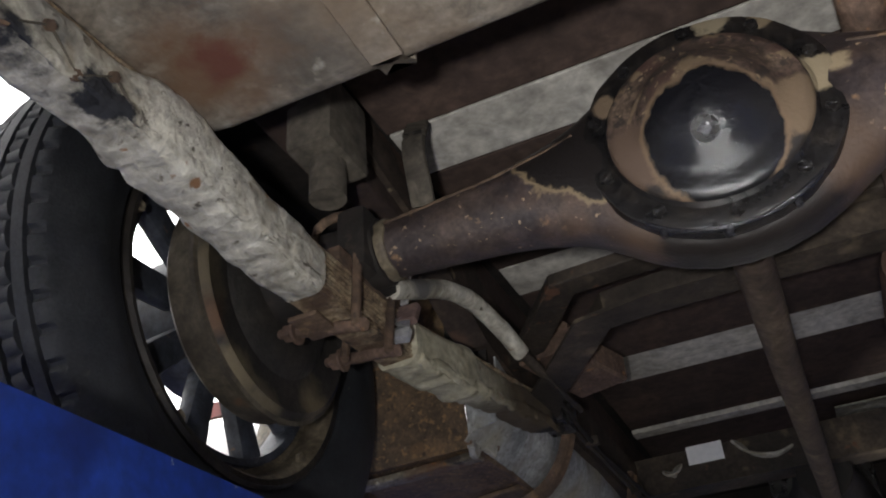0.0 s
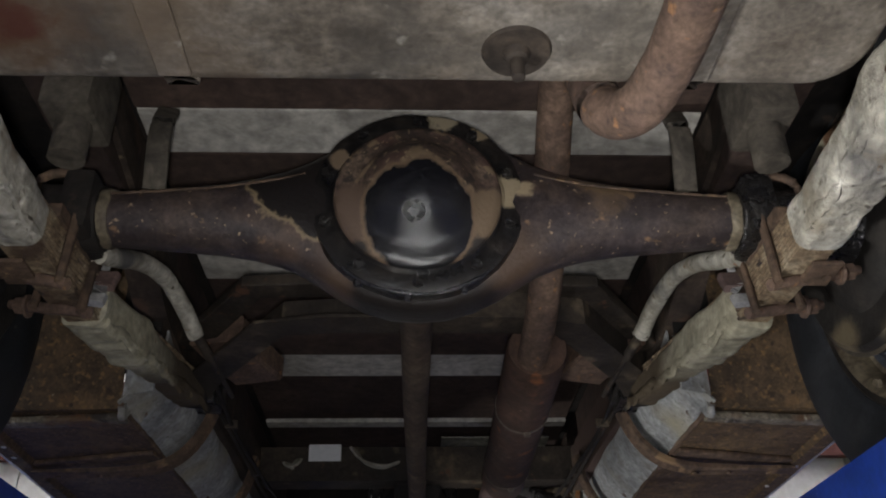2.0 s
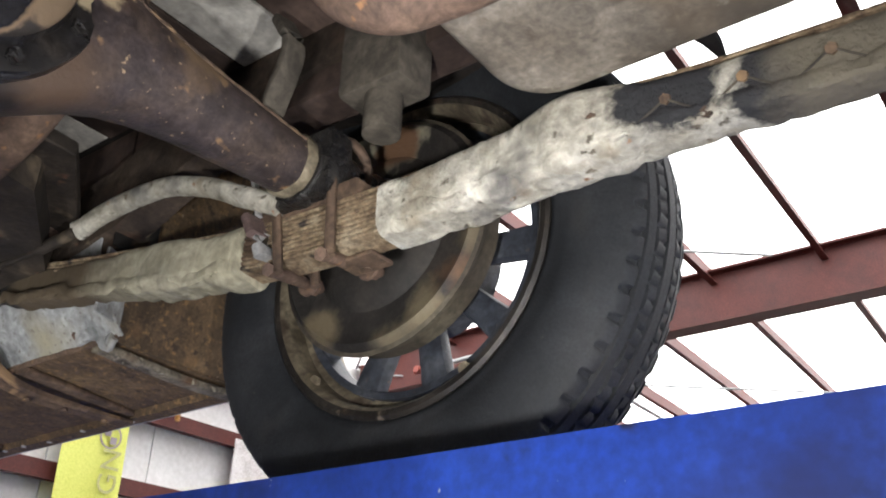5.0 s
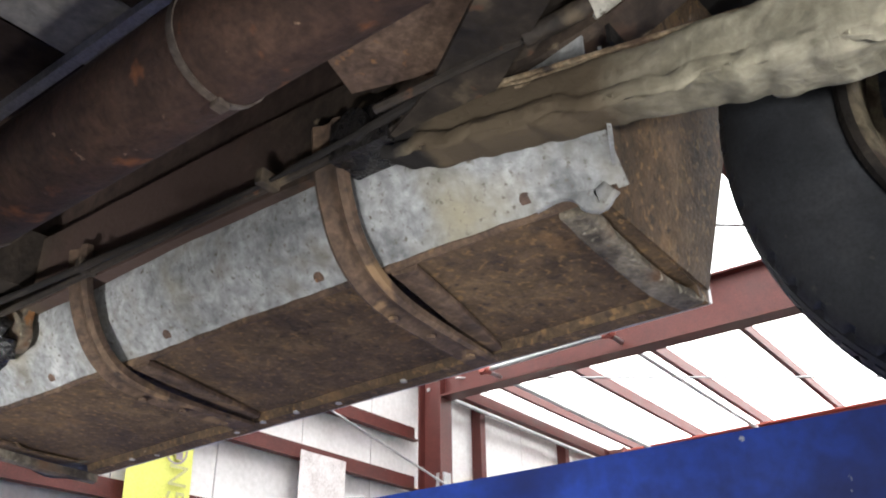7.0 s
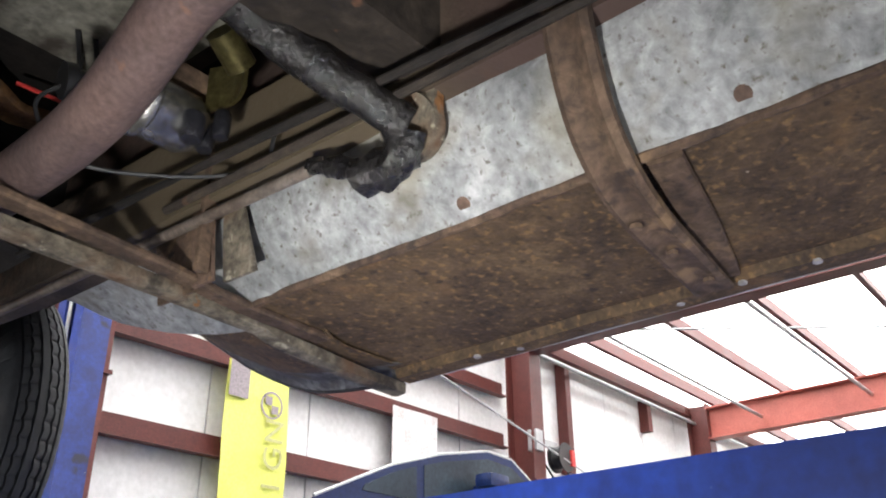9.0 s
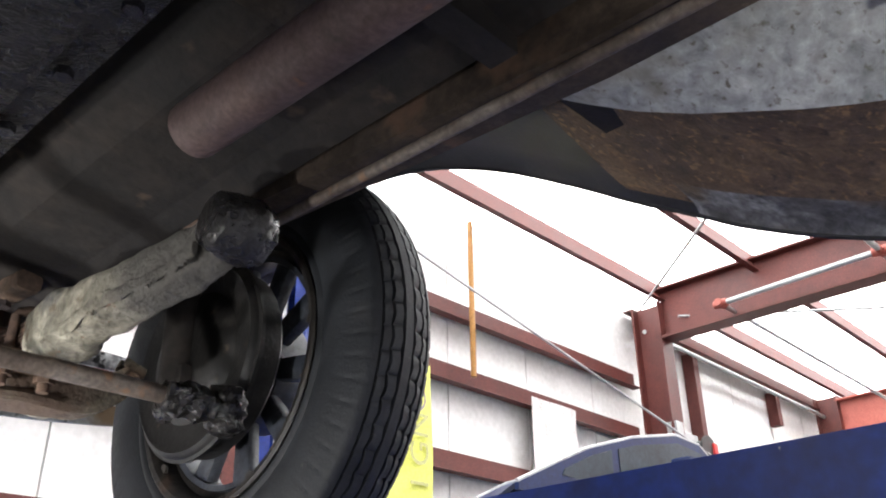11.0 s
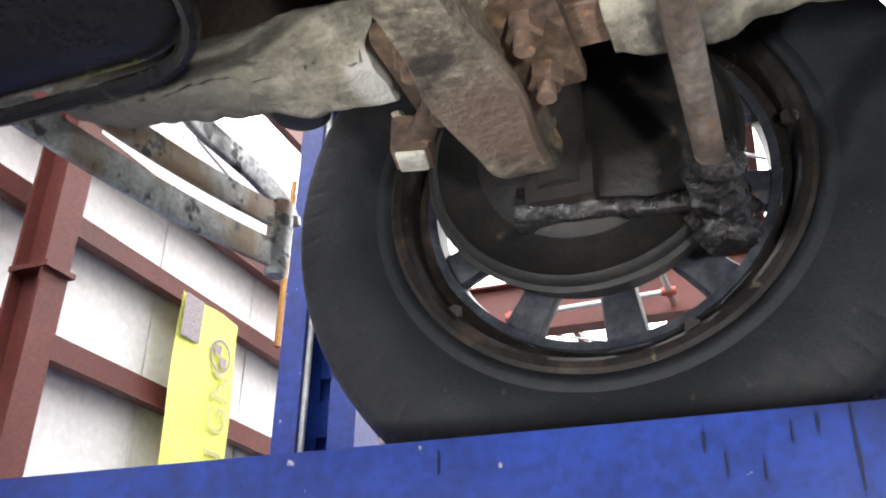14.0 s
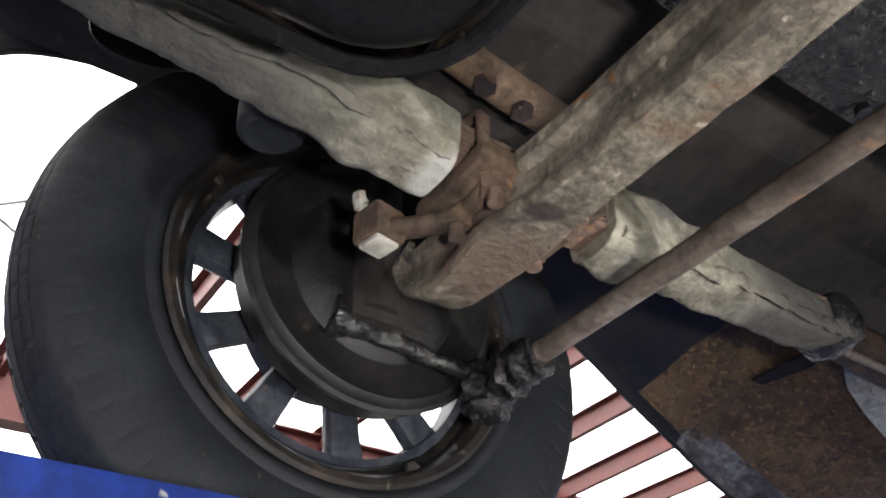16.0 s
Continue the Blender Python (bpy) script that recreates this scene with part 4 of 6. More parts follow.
STATIONS = [(0.50, 0.034, 0.034, 0.034, 2.0), (0.43, 0.035, 0.035, 0.035, 2.0), (0.40, 0.036, 0.036, 0.036, 2.0), (0.335, 0.0405, 0.039, 0.041, 2.0), (0.26, 0.0475, 0.042, 0.047, 2.1), (0.215, 0.0555, 0.043, 0.053, 2.2),
            (0.18, 0.0655, 0.043, 0.060, 2.3), (0.15, 0.079, 0.042, 0.068, 2.5), (0.125, 0.095, 0.040, 0.076, 2.7), (0.10, 0.1115, 0.038, 0.083, 2.9), (0.07, 0.127, 0.036, 0.089, 3.1), (0.035, 0.138, 0.034, 0.093, 3.2), (0.0, 0.142, 0.034, 0.095, 3.2)]
rows_ = []
for x_, hz, df, db, ex in STATIONS + [(-a, b, c_, d, e) for a, b, c_, d, e in STATIONS[-2::-1]]:
    w = max(0.0, 1 - abs(x_) / 0.3)
    ring = []
    for k in range(36):
        a = 2 * math.pi * k / 36
        ca, sa = math.cos(a), math.sin(a)
        yy = math.copysign(abs(ca) ** (2 / ex), ca) * (db if ca > 0 else df)
        zz = math.copysign(abs(sa) ** (2 / ex), sa) * hz if ex < 2.05 else sa * hz
        ring.append((x_ + CX * w, yy, 2.176 + (CZ - 2.176) * w + zz))
    rows_.append(ring)
bm = bmesh.new()
vs = [[bm.verts.new(p) for p in r] for r in rows_]
for i in range(len(vs) - 1):
    for k in range(36):
        bm.faces.new((vs[i][k], vs[i][(k + 1) % 36], vs[i + 1][(k + 1) % 36], vs[i + 1][k]))
bm.faces.new(vs[0])
bm.faces.new(vs[-1])
axle = part("rear_axle", bm, AXLE, car, "dusty dark rear axle with a round differential")
for s in (1, -1):
    # raised weld seam along the pressed tube
    bm = bmesh.new()
    seam = []
    for x_, hz, df, db, ex in STATIONS[2:8]:
        w = max(0.0, 1 - x_ / 0.3)
        seam.append((s * x_ + CX * w, -df * 0.80, 2.176 + (CZ - 2.176) * w + hz * 0.60))
    sweep(bm, smooth_path(seam, 8), circle(0.0026, 8), jitter=0.0012, freq=90)
    part("weld_seam", bm, RUST, axle, "rusty raised weld seam")
    bm = bmesh.new()
    lathe(bm, [(0.398, 0.0355), (0.399, 0.0385), (0.404, 0.0400), (0.412, 0.0390), (0.414, 0.0355)], (0, 0, 2.177), "x", 40, lambda a, i, q: 0.0016 * noise.noise(Vector((math.cos(a) * 4, math.sin(a) * 4, i))), s, lambda a, i, q: 0.004 * noise.noise(Vector((math.cos(a) * 2, math.sin(a) * 2, s * 3))))
    part("sealant_ring", bm, RIM_CREAM, axle, "cracked cream sealant ring")
bm = bmesh.new()
lathe(bm, [(-0.020, 0.139), (-0.030, 0.1395), (-0.0375, 0.1375), (-0.0395, 0.133), (-0.0395, 0.112), (-0.044, 0.108), (-0.044, 0.09)], (CX, 0, CZ + 0.002), "y", 96, lambda a, i, q: 0.0022 * noise.noise(Vector((math.cos(a) * 4, math.sin(a) * 4, i * 0.4))))
part("gasket_flange", bm, FLANGE, axle, "oily black bolting flange")
bm = bmesh.new()
dome = [(-0.036, 0.1085), (-0.046, 0.1075), (-0.0505, 0.1045), (-0.0535, 0.096), (-0.0560, 0.087), (-0.0585, 0.081), (-0.0630, 0.074), (-0.0736, 0.064), (-0.0823, 0.054), (-0.0894, 0.043), (-0.0952, 0.030), (-0.0985, 0.018), (-0.1000, 0.008), (-0.1003, 0.0)]
lathe(bm, dome, (CX, 0, CZ + 0.002), "y", 96, None, 1, lambda a, i, q: 0.0012 * noise.noise(Vector((math.cos(a) * 2.2, math.sin(a) * 2.2, i * 0.5))))
cover = part("cover", bm, COVER, axle, "rusty domed differential cover with a wet oil stain")
bm = bmesh.new()
sweep(bm, [(CX + 0.1375 * math.sin(a), -0.0375, CZ + 0.002 - 0.1375 * math.cos(a)) for a in [radians(-40 + 4 * k) for k in range(21)]], circle(0.0028, 8), jitter=0.0018, freq=70)
for a in (-32, -5, 24):
    lathe(bm, [(-0.006, 0), (-0.005, 0.004), (0.0, 0.0055), (0.006, 0.003), (0.008, 0)], (CX + 0.139 * math.sin(radians(a)), -0.034, CZ - 0.139 * math.cos(radians(a))), "z", 10)
part("oil_bead", bm, OIL, axle, "wet black oil bead")
out = Vector((0, -0.835, -0.55)).normalized()
base = Vector((CX - 0.005, -0.0862, CZ - 0.0475))
bm = bmesh.new()
rod(bm, base - out * 0.006, base + out * 0.0035, 0.0140, 28)
part("plug_collar", bm, GREASE, axle, "black oily plug collar")
bm = bmesh.new()
rod(bm, base, base + out * 0.007, 0.0085, 4)
part("filler_plug", bm, OIL, axle, "square-headed filler plug")
for k in range(10):
    bm = bmesh.new()
    a = -math.pi / 2 + k * math.pi / 5
    hexhead(bm, (CX + 0.123 * math.cos(a), -0.0385, CZ + 0.002 + 0.123 * math.sin(a)), (0, -1, 0), 0.0078, 0.0065)
    part("cover_bolt", bm, GREASE, axle)
bm = bmesh.new()
lathe(bm, [(0.08, 0.0), (0.08, 0.07), (0.12, 0.056), (0.17, 0.046), (0.185, 0.036), (0.21, 0.034), (0.21, 0)], (CX, 0, CZ - 0.01), "y", 28)
part("pinion_nose", bm, GREASE, axle, "greasy pinion nose")
bm = bmesh.new()
sweep(bm, [(CX, 0.2, 2.155), (CX, 0.6, 2.14), (0, 1.2, 2.13), (0, 1.75, 2.12)], circle(0.026, 20), scale=lambda u: (1 - 0.32 * u, 1 - 0.32 * u))
shaft = part("drive_shaft", bm, TORQUE, car, "long brown drive shaft tube")
for s in (1, -1):
    bm = bmesh.new()
    lathe(bm, [(0.412, 0.034), (0.413, 0.0425), (0.418, 0.0445), (0.46, 0.045), (0.50, 0.046), (0.54, 0.05), (0.565, 0.06), (0.572, 0.07)], (0, 0, 2.177), "x", 40, lambda a, i, q: 0.0015 * noise.noise(Vector((math.cos(a) * 3, math.sin(a) * 3, i))), s)
    box(bm, (s * 0.436 - 0.02, -0.052, 2.135), (s * 0.436 + 0.02, 0.052, 2.222), 0.012)
    part("tube_collar", bm, GREASE if s > 0 else DARK, axle, "black tube collar")


def leaf_spring(pts, x, s, name_label, width, leaves, gaiters, canvas, seed):
    """Leaf pack along pts with canvas gaiters over the stretches given as (start, end) of y."""
    P = smooth_path([(s * px_, y, z) for px_, y, z in pts], 10)
    bm = bmesh.new()
    for k in range(leaves):
        cut = int(len(P) * 0.035 * k)
        Q = [p + Vector((0, 0, -0.0065 * k + 0.0065 * leaves / 2)) for p in P[cut:len(P) - cut]]
        sweep(bm, Q, rrect(width * (1 - 0.02 * (k % 2)), 0.0050, 0.25, 1))
    sp = part("leaf_spring", bm, SPRING if width < 0.0455 and leaves > 8 else RUST_RED, car, name_label)
    for gi, (keys, m) in enumerate(gaiters):
        y0, y1 = keys[0][0], keys[-1][0]
        w, h = keys[0][1], keys[0][2]
        Q = [p for p in P if min(y0, y1) <= p.y <= max(y0, y1)]
        if (Q[-1].y - Q[0].y) * (y1 - y0) < 0:
            Q.reverse()
        Q2 = []
        for i in range(len(Q) - 1):
            for f in range(4):
                Q2.append(Q[i].lerp(Q[i + 1], f / 4))
        Q2.append(Q[-1])
        bm = bmesh.new()
        sec = dense(rrect(1, 1, 0.26, 4), 2)

        def bulge(u, keys=keys, Q2=Q2, gi=gi):
            y = Q2[min(len(Q2) - 1, round(u * (len(Q2) - 1)))].y
            for a, b in zip(keys, keys[1:]):
                if min(a[0], b[0]) <= y <= max(a[0], b[0]):
                    f = (y - a[0]) / (b[0] - a[0])
                    f = f * f * (3 - 2 * f)
                    k = 1 + 0.02 * math.sin(y * 61 + seed + gi)
                    return ((a[1] + (b[1] - a[1]) * f) * k, (a[2] + (b[2] - a[2]) * f) * k)
            return keys[0][1:] if abs(y - keys[0][0]) < abs(y - keys[-1][0]) else keys[-1][1:]
        sweep(bm, Q2, sec, scale=bulge)
        bm.normal_update()
        for v in bm.verts:
            q = v.co
            low = max(0.0, min(1.0, (min(Q2, key=lambda p: (p - q).length).z - q.z) / 0.03))
            ridge = 1 - abs(noise.noise(Vector((q.x * 16, q.y * 26, q.z * 40 + seed))))
            v.co = q + v.normal * (0.0022 * noise.noise(q * 15 + Vector((seed, gi, 0))) + (0.0016 + 0.0042 * low) * (ridge - 0.72) * 1.6 + 0.0009 * noise.noise(q * 120))
        g = part("gaiter", bm, m, sp, "grimy wrinkled canvas gaiter")
        # ragged hem where the canvas laps over itself
        bm = bmesh.new()
        w, h = w * 0.94, h * 0.94
        hem = [q + Vector((-s * w * (0.49 + 0.05 * noise.noise(Vector((q.y * 30, seed, gi)))), 0, -h * (0.36 + 0.16 * noise.noise(Vector((q.y * 21, gi, seed)))))) for q in Q2[2:-2]]
        sweep(bm, hem, circle(0.0042, 8, 0.0085), jitter=0.004, seed=seed + gi, freq=60)
        part("hem", bm, m, g, "frayed canvas hem")
        # laced seam along the lower edge
        n = max(3, int(abs(y1 - y0) / 0.085))
        bm = bmesh.new()
        for k in range(n):
            q = Q2[int((k + 0.5) / n * (len(Q2) - 1))]
            rod(bm, q + Vector((-s * w * 0.46, 0.004, -h * 0.36)), q + Vector((-s * w * 0.54, -0.012, -h * 0.47)), 0.0017, 6)
            rod(bm, q + Vector((-s * w * 0.50, 0.012, -h * 0.40)), q + Vector((-s * w * 0.50, -0.004, -h * 0.47)), 0.0022, 6)
        tagged(part("lacing", bm, m, g), "frayed canvas lacing", kind="stuff")
        if m is CANVAS_WHITE:
            # rusty studs in two rows, laced to and fro with twine
            studs = []
            for k in range(17):
                q = min(Q2, key=lambda p, k=k: abs(p.y + 0.34 + 0.034 * k))
                studs.append(q + (Vector((-s * 0.0285, 0, -0.002)) if k % 2 else Vector((-s * 0.0245, 0, -0.0235))))
            bm = bmesh.new()
            for q in studs:
                hexhead(bm, q, (-s, 0, -0.35), 0.0052, 0.005)
            tagged(part("stud", bm, RUST, g), "small rusty closing studs", kind="stuff")
            bm = bmesh.new()
            for a, b in zip(studs, studs[1:]):
                off = Vector((-s * 0.0035, 0, -0.001))
                rod(bm, a + off, b + off, 0.0011, 6)
            tagged(part("twine", bm, DUSTY, g), "thin twine laced round the studs", kind="stuff")
    return sp


REAR = [(0.425, 0.66, 2.180), (0.43, 0.45, 2.145), (0.44, 0.25, 2.118), (0.455, 0.08, 2.102), (0.46, -0.10, 2.098), (0.46, -0.24, 2.102), (0.46, -0.35, 2.113), (0.46, -0.48, 2.101), (0.46, -0.72, 2.092), (0.46, -0.98, 2.095)]
FRONT = [(0.325, 2.39, 2.108), (0.32, 2.46, 2.098), (0.31, 2.62, 2.094), (0.31, 2.80, 2.092), (0.31, 2.95, 2.098), (0.31, 3.12, 2.115), (0.325, 3.22, 2.14), (0.335, 3.29, 2.17)]
for s in (1, -1):
    leaf_spring(REAR, 0.46, s, "rusted leaf spring wrapped in canvas", 0.045, 9, [
        ([(0.085, 0.062, 0.066), (0.16, 0.060, 0.064), (0.22, 0.063, 0.070), (0.25, 0.064, 0.074), (0.285, 0.056, 0.062), (0.38, 0.051, 0.054), (0.50, 0.050, 0.056), (0.57, 0.050, 0.056), (0.615, 0.044, 0.044), (0.64, 0.034, 0.03)], CANVAS_CREAM),
        ([(-0.112, 0.060, 0.064), (-0.20, 0.062, 0.066), (-0.29, 0.064, 0.070), (-0.345, 0.070, 0.080), (-0.375, 0.069, 0.076), (-0.43, 0.058, 0.056), (-0.55, 0.056, 0.052), (-0.75, 0.056, 0.050), (-0.92, 0.050, 0.045)], CANVAS_WHITE)], CANVAS, 1.7 * s)
    leaf_spring(FRONT, 0.31, s, "front leaf spring wrapped in canvas", 0.045, 7, [
        ([(2.775, 0.064, 0.070), (2.74, 0.068, 0.078), (2.70, 0.069, 0.082), (2.66, 0.060, 0.068), (2.58, 0.056, 0.062), (2.46, 0.054, 0.058), (2.40, 0.046, 0.05)], CANVAS),
        ([(2.925, 0.062, 0.066), (2.96, 0.065, 0.072), (3.00, 0.064, 0.074), (3.05, 0.056, 0.062), (3.15, 0.054, 0.058), (3.27, 0.048, 0.05)], CANVAS)], CANVAS, 5.3 * s)
    bm = bmesh.new()
    lathe(bm, [(-0.036, 0.0), (-0.036, 0.018), (-0.03, 0.03), (-0.012, 0.034), (0.012, 0.036), (0.03, 0.030), (0.036, 0.018), (0.036, 0.0)], (s * 0.328, 2.385, 2.112), "x", 26, lambda a, i, q: 0.004 * noise.noise(Vector((math.cos(a) * 3, math.sin(a) * 3, q * 60))))
    part("spring_shackle", bm, GREASE, car, "greasy front spring shackle")
    # spring seats, U-bolts and plates of the rear axle
    for yt, yb in ((-0.044, -0.053), (0.047, 0.026)):
        bm = bmesh.new()
        pts = [(s * 0.430, yb, 2.056), (s * 0.430, yt, 2.17)] + [(s * (0.46 - 0.030 * math.cos(radians(a))), yt, 2.20 + 0.02 * math.sin(radians(a))) for a in range(0, 181, 30)] + [(s * 0.490, yt, 2.17), (s * 0.490, yb, 2.062)]
        sweep(bm, pts, circle(0.0055, 10, 0.0068), jitter=0.001, freq=80)
        part("u_bolt", bm, RUST, axle, "rusty spring U-bolt")
    bm = bmesh.new()
    box(bm, (s * 0.481 - 0.019, -0.085, 2.064), (s * 0.481 + 0.019, -0.03, 2.070), 0.003)
    box(bm, (s * 0.46 - 0.026, -0.08, 2.130), (s * 0.46 + 0.026, 0.08, 2.150), 0.004)
    part("spring_plate", bm, RUST, axle, "rusty spring clamp plate")
    # cross bolts from the U-bolts to the shock absorber's bracket
    for a, b in (((0.428, 0.036, 2.060), (0.526, 0.063, 2.084)), ((0.428, -0.046, 2.058), (0.540, -0.022, 2.090))):
        a, b = Vector((s * a[0], a[1], a[2])), Vector((s * b[0], b[1], b[2]))
        d = (b - a).normalized()
        bm = bmesh.new()
        sweep(bm, [a.lerp(b, k / 8) for k in range(9)], circle(0.0075, 12), jitter=0.0015, freq=90)
        hexhead(bm, a, -d, 0.0085, 0.007)
        hexhead(bm, b - d * 0.012, d, 0.0118, 0.013, 0.012)
        lathe(bm, [(-0.003, 0), (-0.003, 0.015), (0.001, 0.0155), (0.001, 0)], tuple(b - d * 0.016), "x", 16)
        part("clamp_bolt", bm, RUST_RED, axle, "rusty cross bolt with its nut")

# frame
for s in (1, -1):
    bm = bmesh.new()
    sec = [(0, -0.055), (-0.052 * s, -0.055), (-0.052 * s, -0.049), (-0.006 * s, -0.049), (-0.006 * s, 0.049), (-0.052 * s, 0.049), (-0.052 * s, 0.055), (0, 0.055)]
    pts = [(0.43, -0.95, 2.30), (0.43, -0.45, 2.33), (0.43, -0.2, 2.38), (0.43, 0.0, 2.395), (0.43, 0.2, 2.355), (0.43, 0.4, 2.275), (0.425, 0.6, 2.24), (0.42, 0.9, 2.24), (0.41, 1.4, 2.232), (0.385, 2.0, 2.212), (0.36, 2.5, 2.225), (0.35, 2.9, 2.245), (0.345, 3.1, 2.25), (0.345, 3.28, 2.245)]
    sweep(bm, [(s * a, b, c) for a, b, c in pts], [(-p, q) for p, q in sec] if s < 0 else [(-p, q) for p, q in sec])
    rail = part("frame_rail", bm, RAIL, car, "brown steel frame rail", smooth=False)
    # hanger of the rear spring's front end
    bm = bmesh.new()
    box(bm, (s * 0.425 - 0.035, 0.62, 2.165), (s * 0.425 + 0.035, 0.70, 2.215), 0.006)
    rod(bm, (s * 0.38, 0.66, 2.19), (s * 0.47, 0.66, 2.19), 0.02, 14)
    part("spring_hanger", bm, GREASE, rail, "greasy black spring hanger")
    # shackle bracket at the K member
    bm = bmesh.new()
    sweep(bm, [(s * 0.31, 0.62, 2.225), (s * 0.34, 0.52, 2.225), (s * 0.36, 0.45, 2.23)], rrect(0.10, 0.05, 0.1, 1))
    part("gusset", bm, RUST_RED, rail, smooth=False)
# brake cable and rod along the frame
for s in (1, -1):
    bm = bmesh.new()
    sweep(bm, smooth_path([(s * 0.375, 0.50, 2.178), (s * 0.385, 0.8, 2.172), (s * 0.378, 1.1, 2.170), (s * 0.36, 1.5, 2.172), (s * 0.33, 1.9, 2.16)], 8), circle(0.0042, 8), jitter=0.002, freq=14)
    cb = part("brake_cable", bm, DARK, car, "thin dark brake cable")
    bm = bmesh.new()
    sweep(bm, smooth_path([(s * 0.40, 0.58, 2.177), (s * 0.395, 0.9, 2.174), (s * 0.39, 1.25, 2.168), (s * 0.372, 1.66, 2.155)], 6), circle(0.0048, 8))
    part("brake_rod", bm, FRAME, car, "thin rusty brake rod")
    for y in (0.78, 1.12):
        bm = bmesh.new()
        box(bm, (s * 0.372, y, 2.166), (s * 0.40, y + 0.012, 2.184), 0.003)
        part("cable_clip", bm, FRAME, cb)
# K-shaped cross member behind the floor
for s in (1, -1):
    bm = bmesh.new()
    sweep(bm, [(s * 0.43, 0.62, 2.20), (s * 0.39, 0.53, 2.20), (s * 0.245, 0.32, 2.20), (s * 0.15, 0.303, 2.20), (0.0, 0.302, 2.20)], [(-0.03, -0.03), (0.03, -0.03), (0.03, -0.024), (-0.024, -0.024), (-0.024, 0.03), (-0.03, 0.03)])
    part("cross_member", bm, FRAME, car, "brown pressed-steel cross member", smooth=False)
    bm = bmesh.new()
    sweep(bm, [(s * 0.42, 0.50, 2.225), (s * 0.27, 0.275, 2.225), (0.0, 0.26, 2.225)], rrect(0.05, 0.02, 0.1, 1))
    part("cross_brace", bm, FRAME, car, smooth=False)
for y, z in ((-0.22, 2.36), (1.35, 2.25), (2.15, 2.24), (3.24, 2.27)):
    bm = bmesh.new()
    sweep(bm, [(-0.425 if y < 2 else -0.36, y, z), (0.425 if y < 2 else 0.36, y, z)], [(-0.04, -0.045), (0.04, -0.045), (0.04, 0.045), (0.034, 0.045), (0.034, -0.039), (-0.034, -0.039), (-0.034, 0.045), (-0.04, 0.045)])
    part("cross_member", bm, FRAME if y > -1 else DARK, car, smooth=False)

# wooden floor of the body, board by board
ys = [-0.9, -0.60, -0.33, -0.12, 0.015, 0.125, 0.27, 0.42, 0.53, 0.72, 0.885, 1.02, 1.33, 1.38, 1.72, 2.05]
# K boards: the shade of the void is put into a near-black colour
tone = "KKKDWDDWDDWDWDK"
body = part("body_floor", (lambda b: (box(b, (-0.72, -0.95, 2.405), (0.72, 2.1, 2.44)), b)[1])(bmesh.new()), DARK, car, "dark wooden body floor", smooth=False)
for i in range(len(ys) - 1):
    bm = bmesh.new()
    dz = 0.004 * (i % 3)
    box(bm, (-0.41, ys[i] + 0.004, 2.372 + dz), (0.41, ys[i + 1] - 0.004, 2.404), 0.003)
    part("floor_board", bm, {"W": WOOD, "D": WOOD_DARK, "K": DARK}[tone[i]], body, smooth=False)
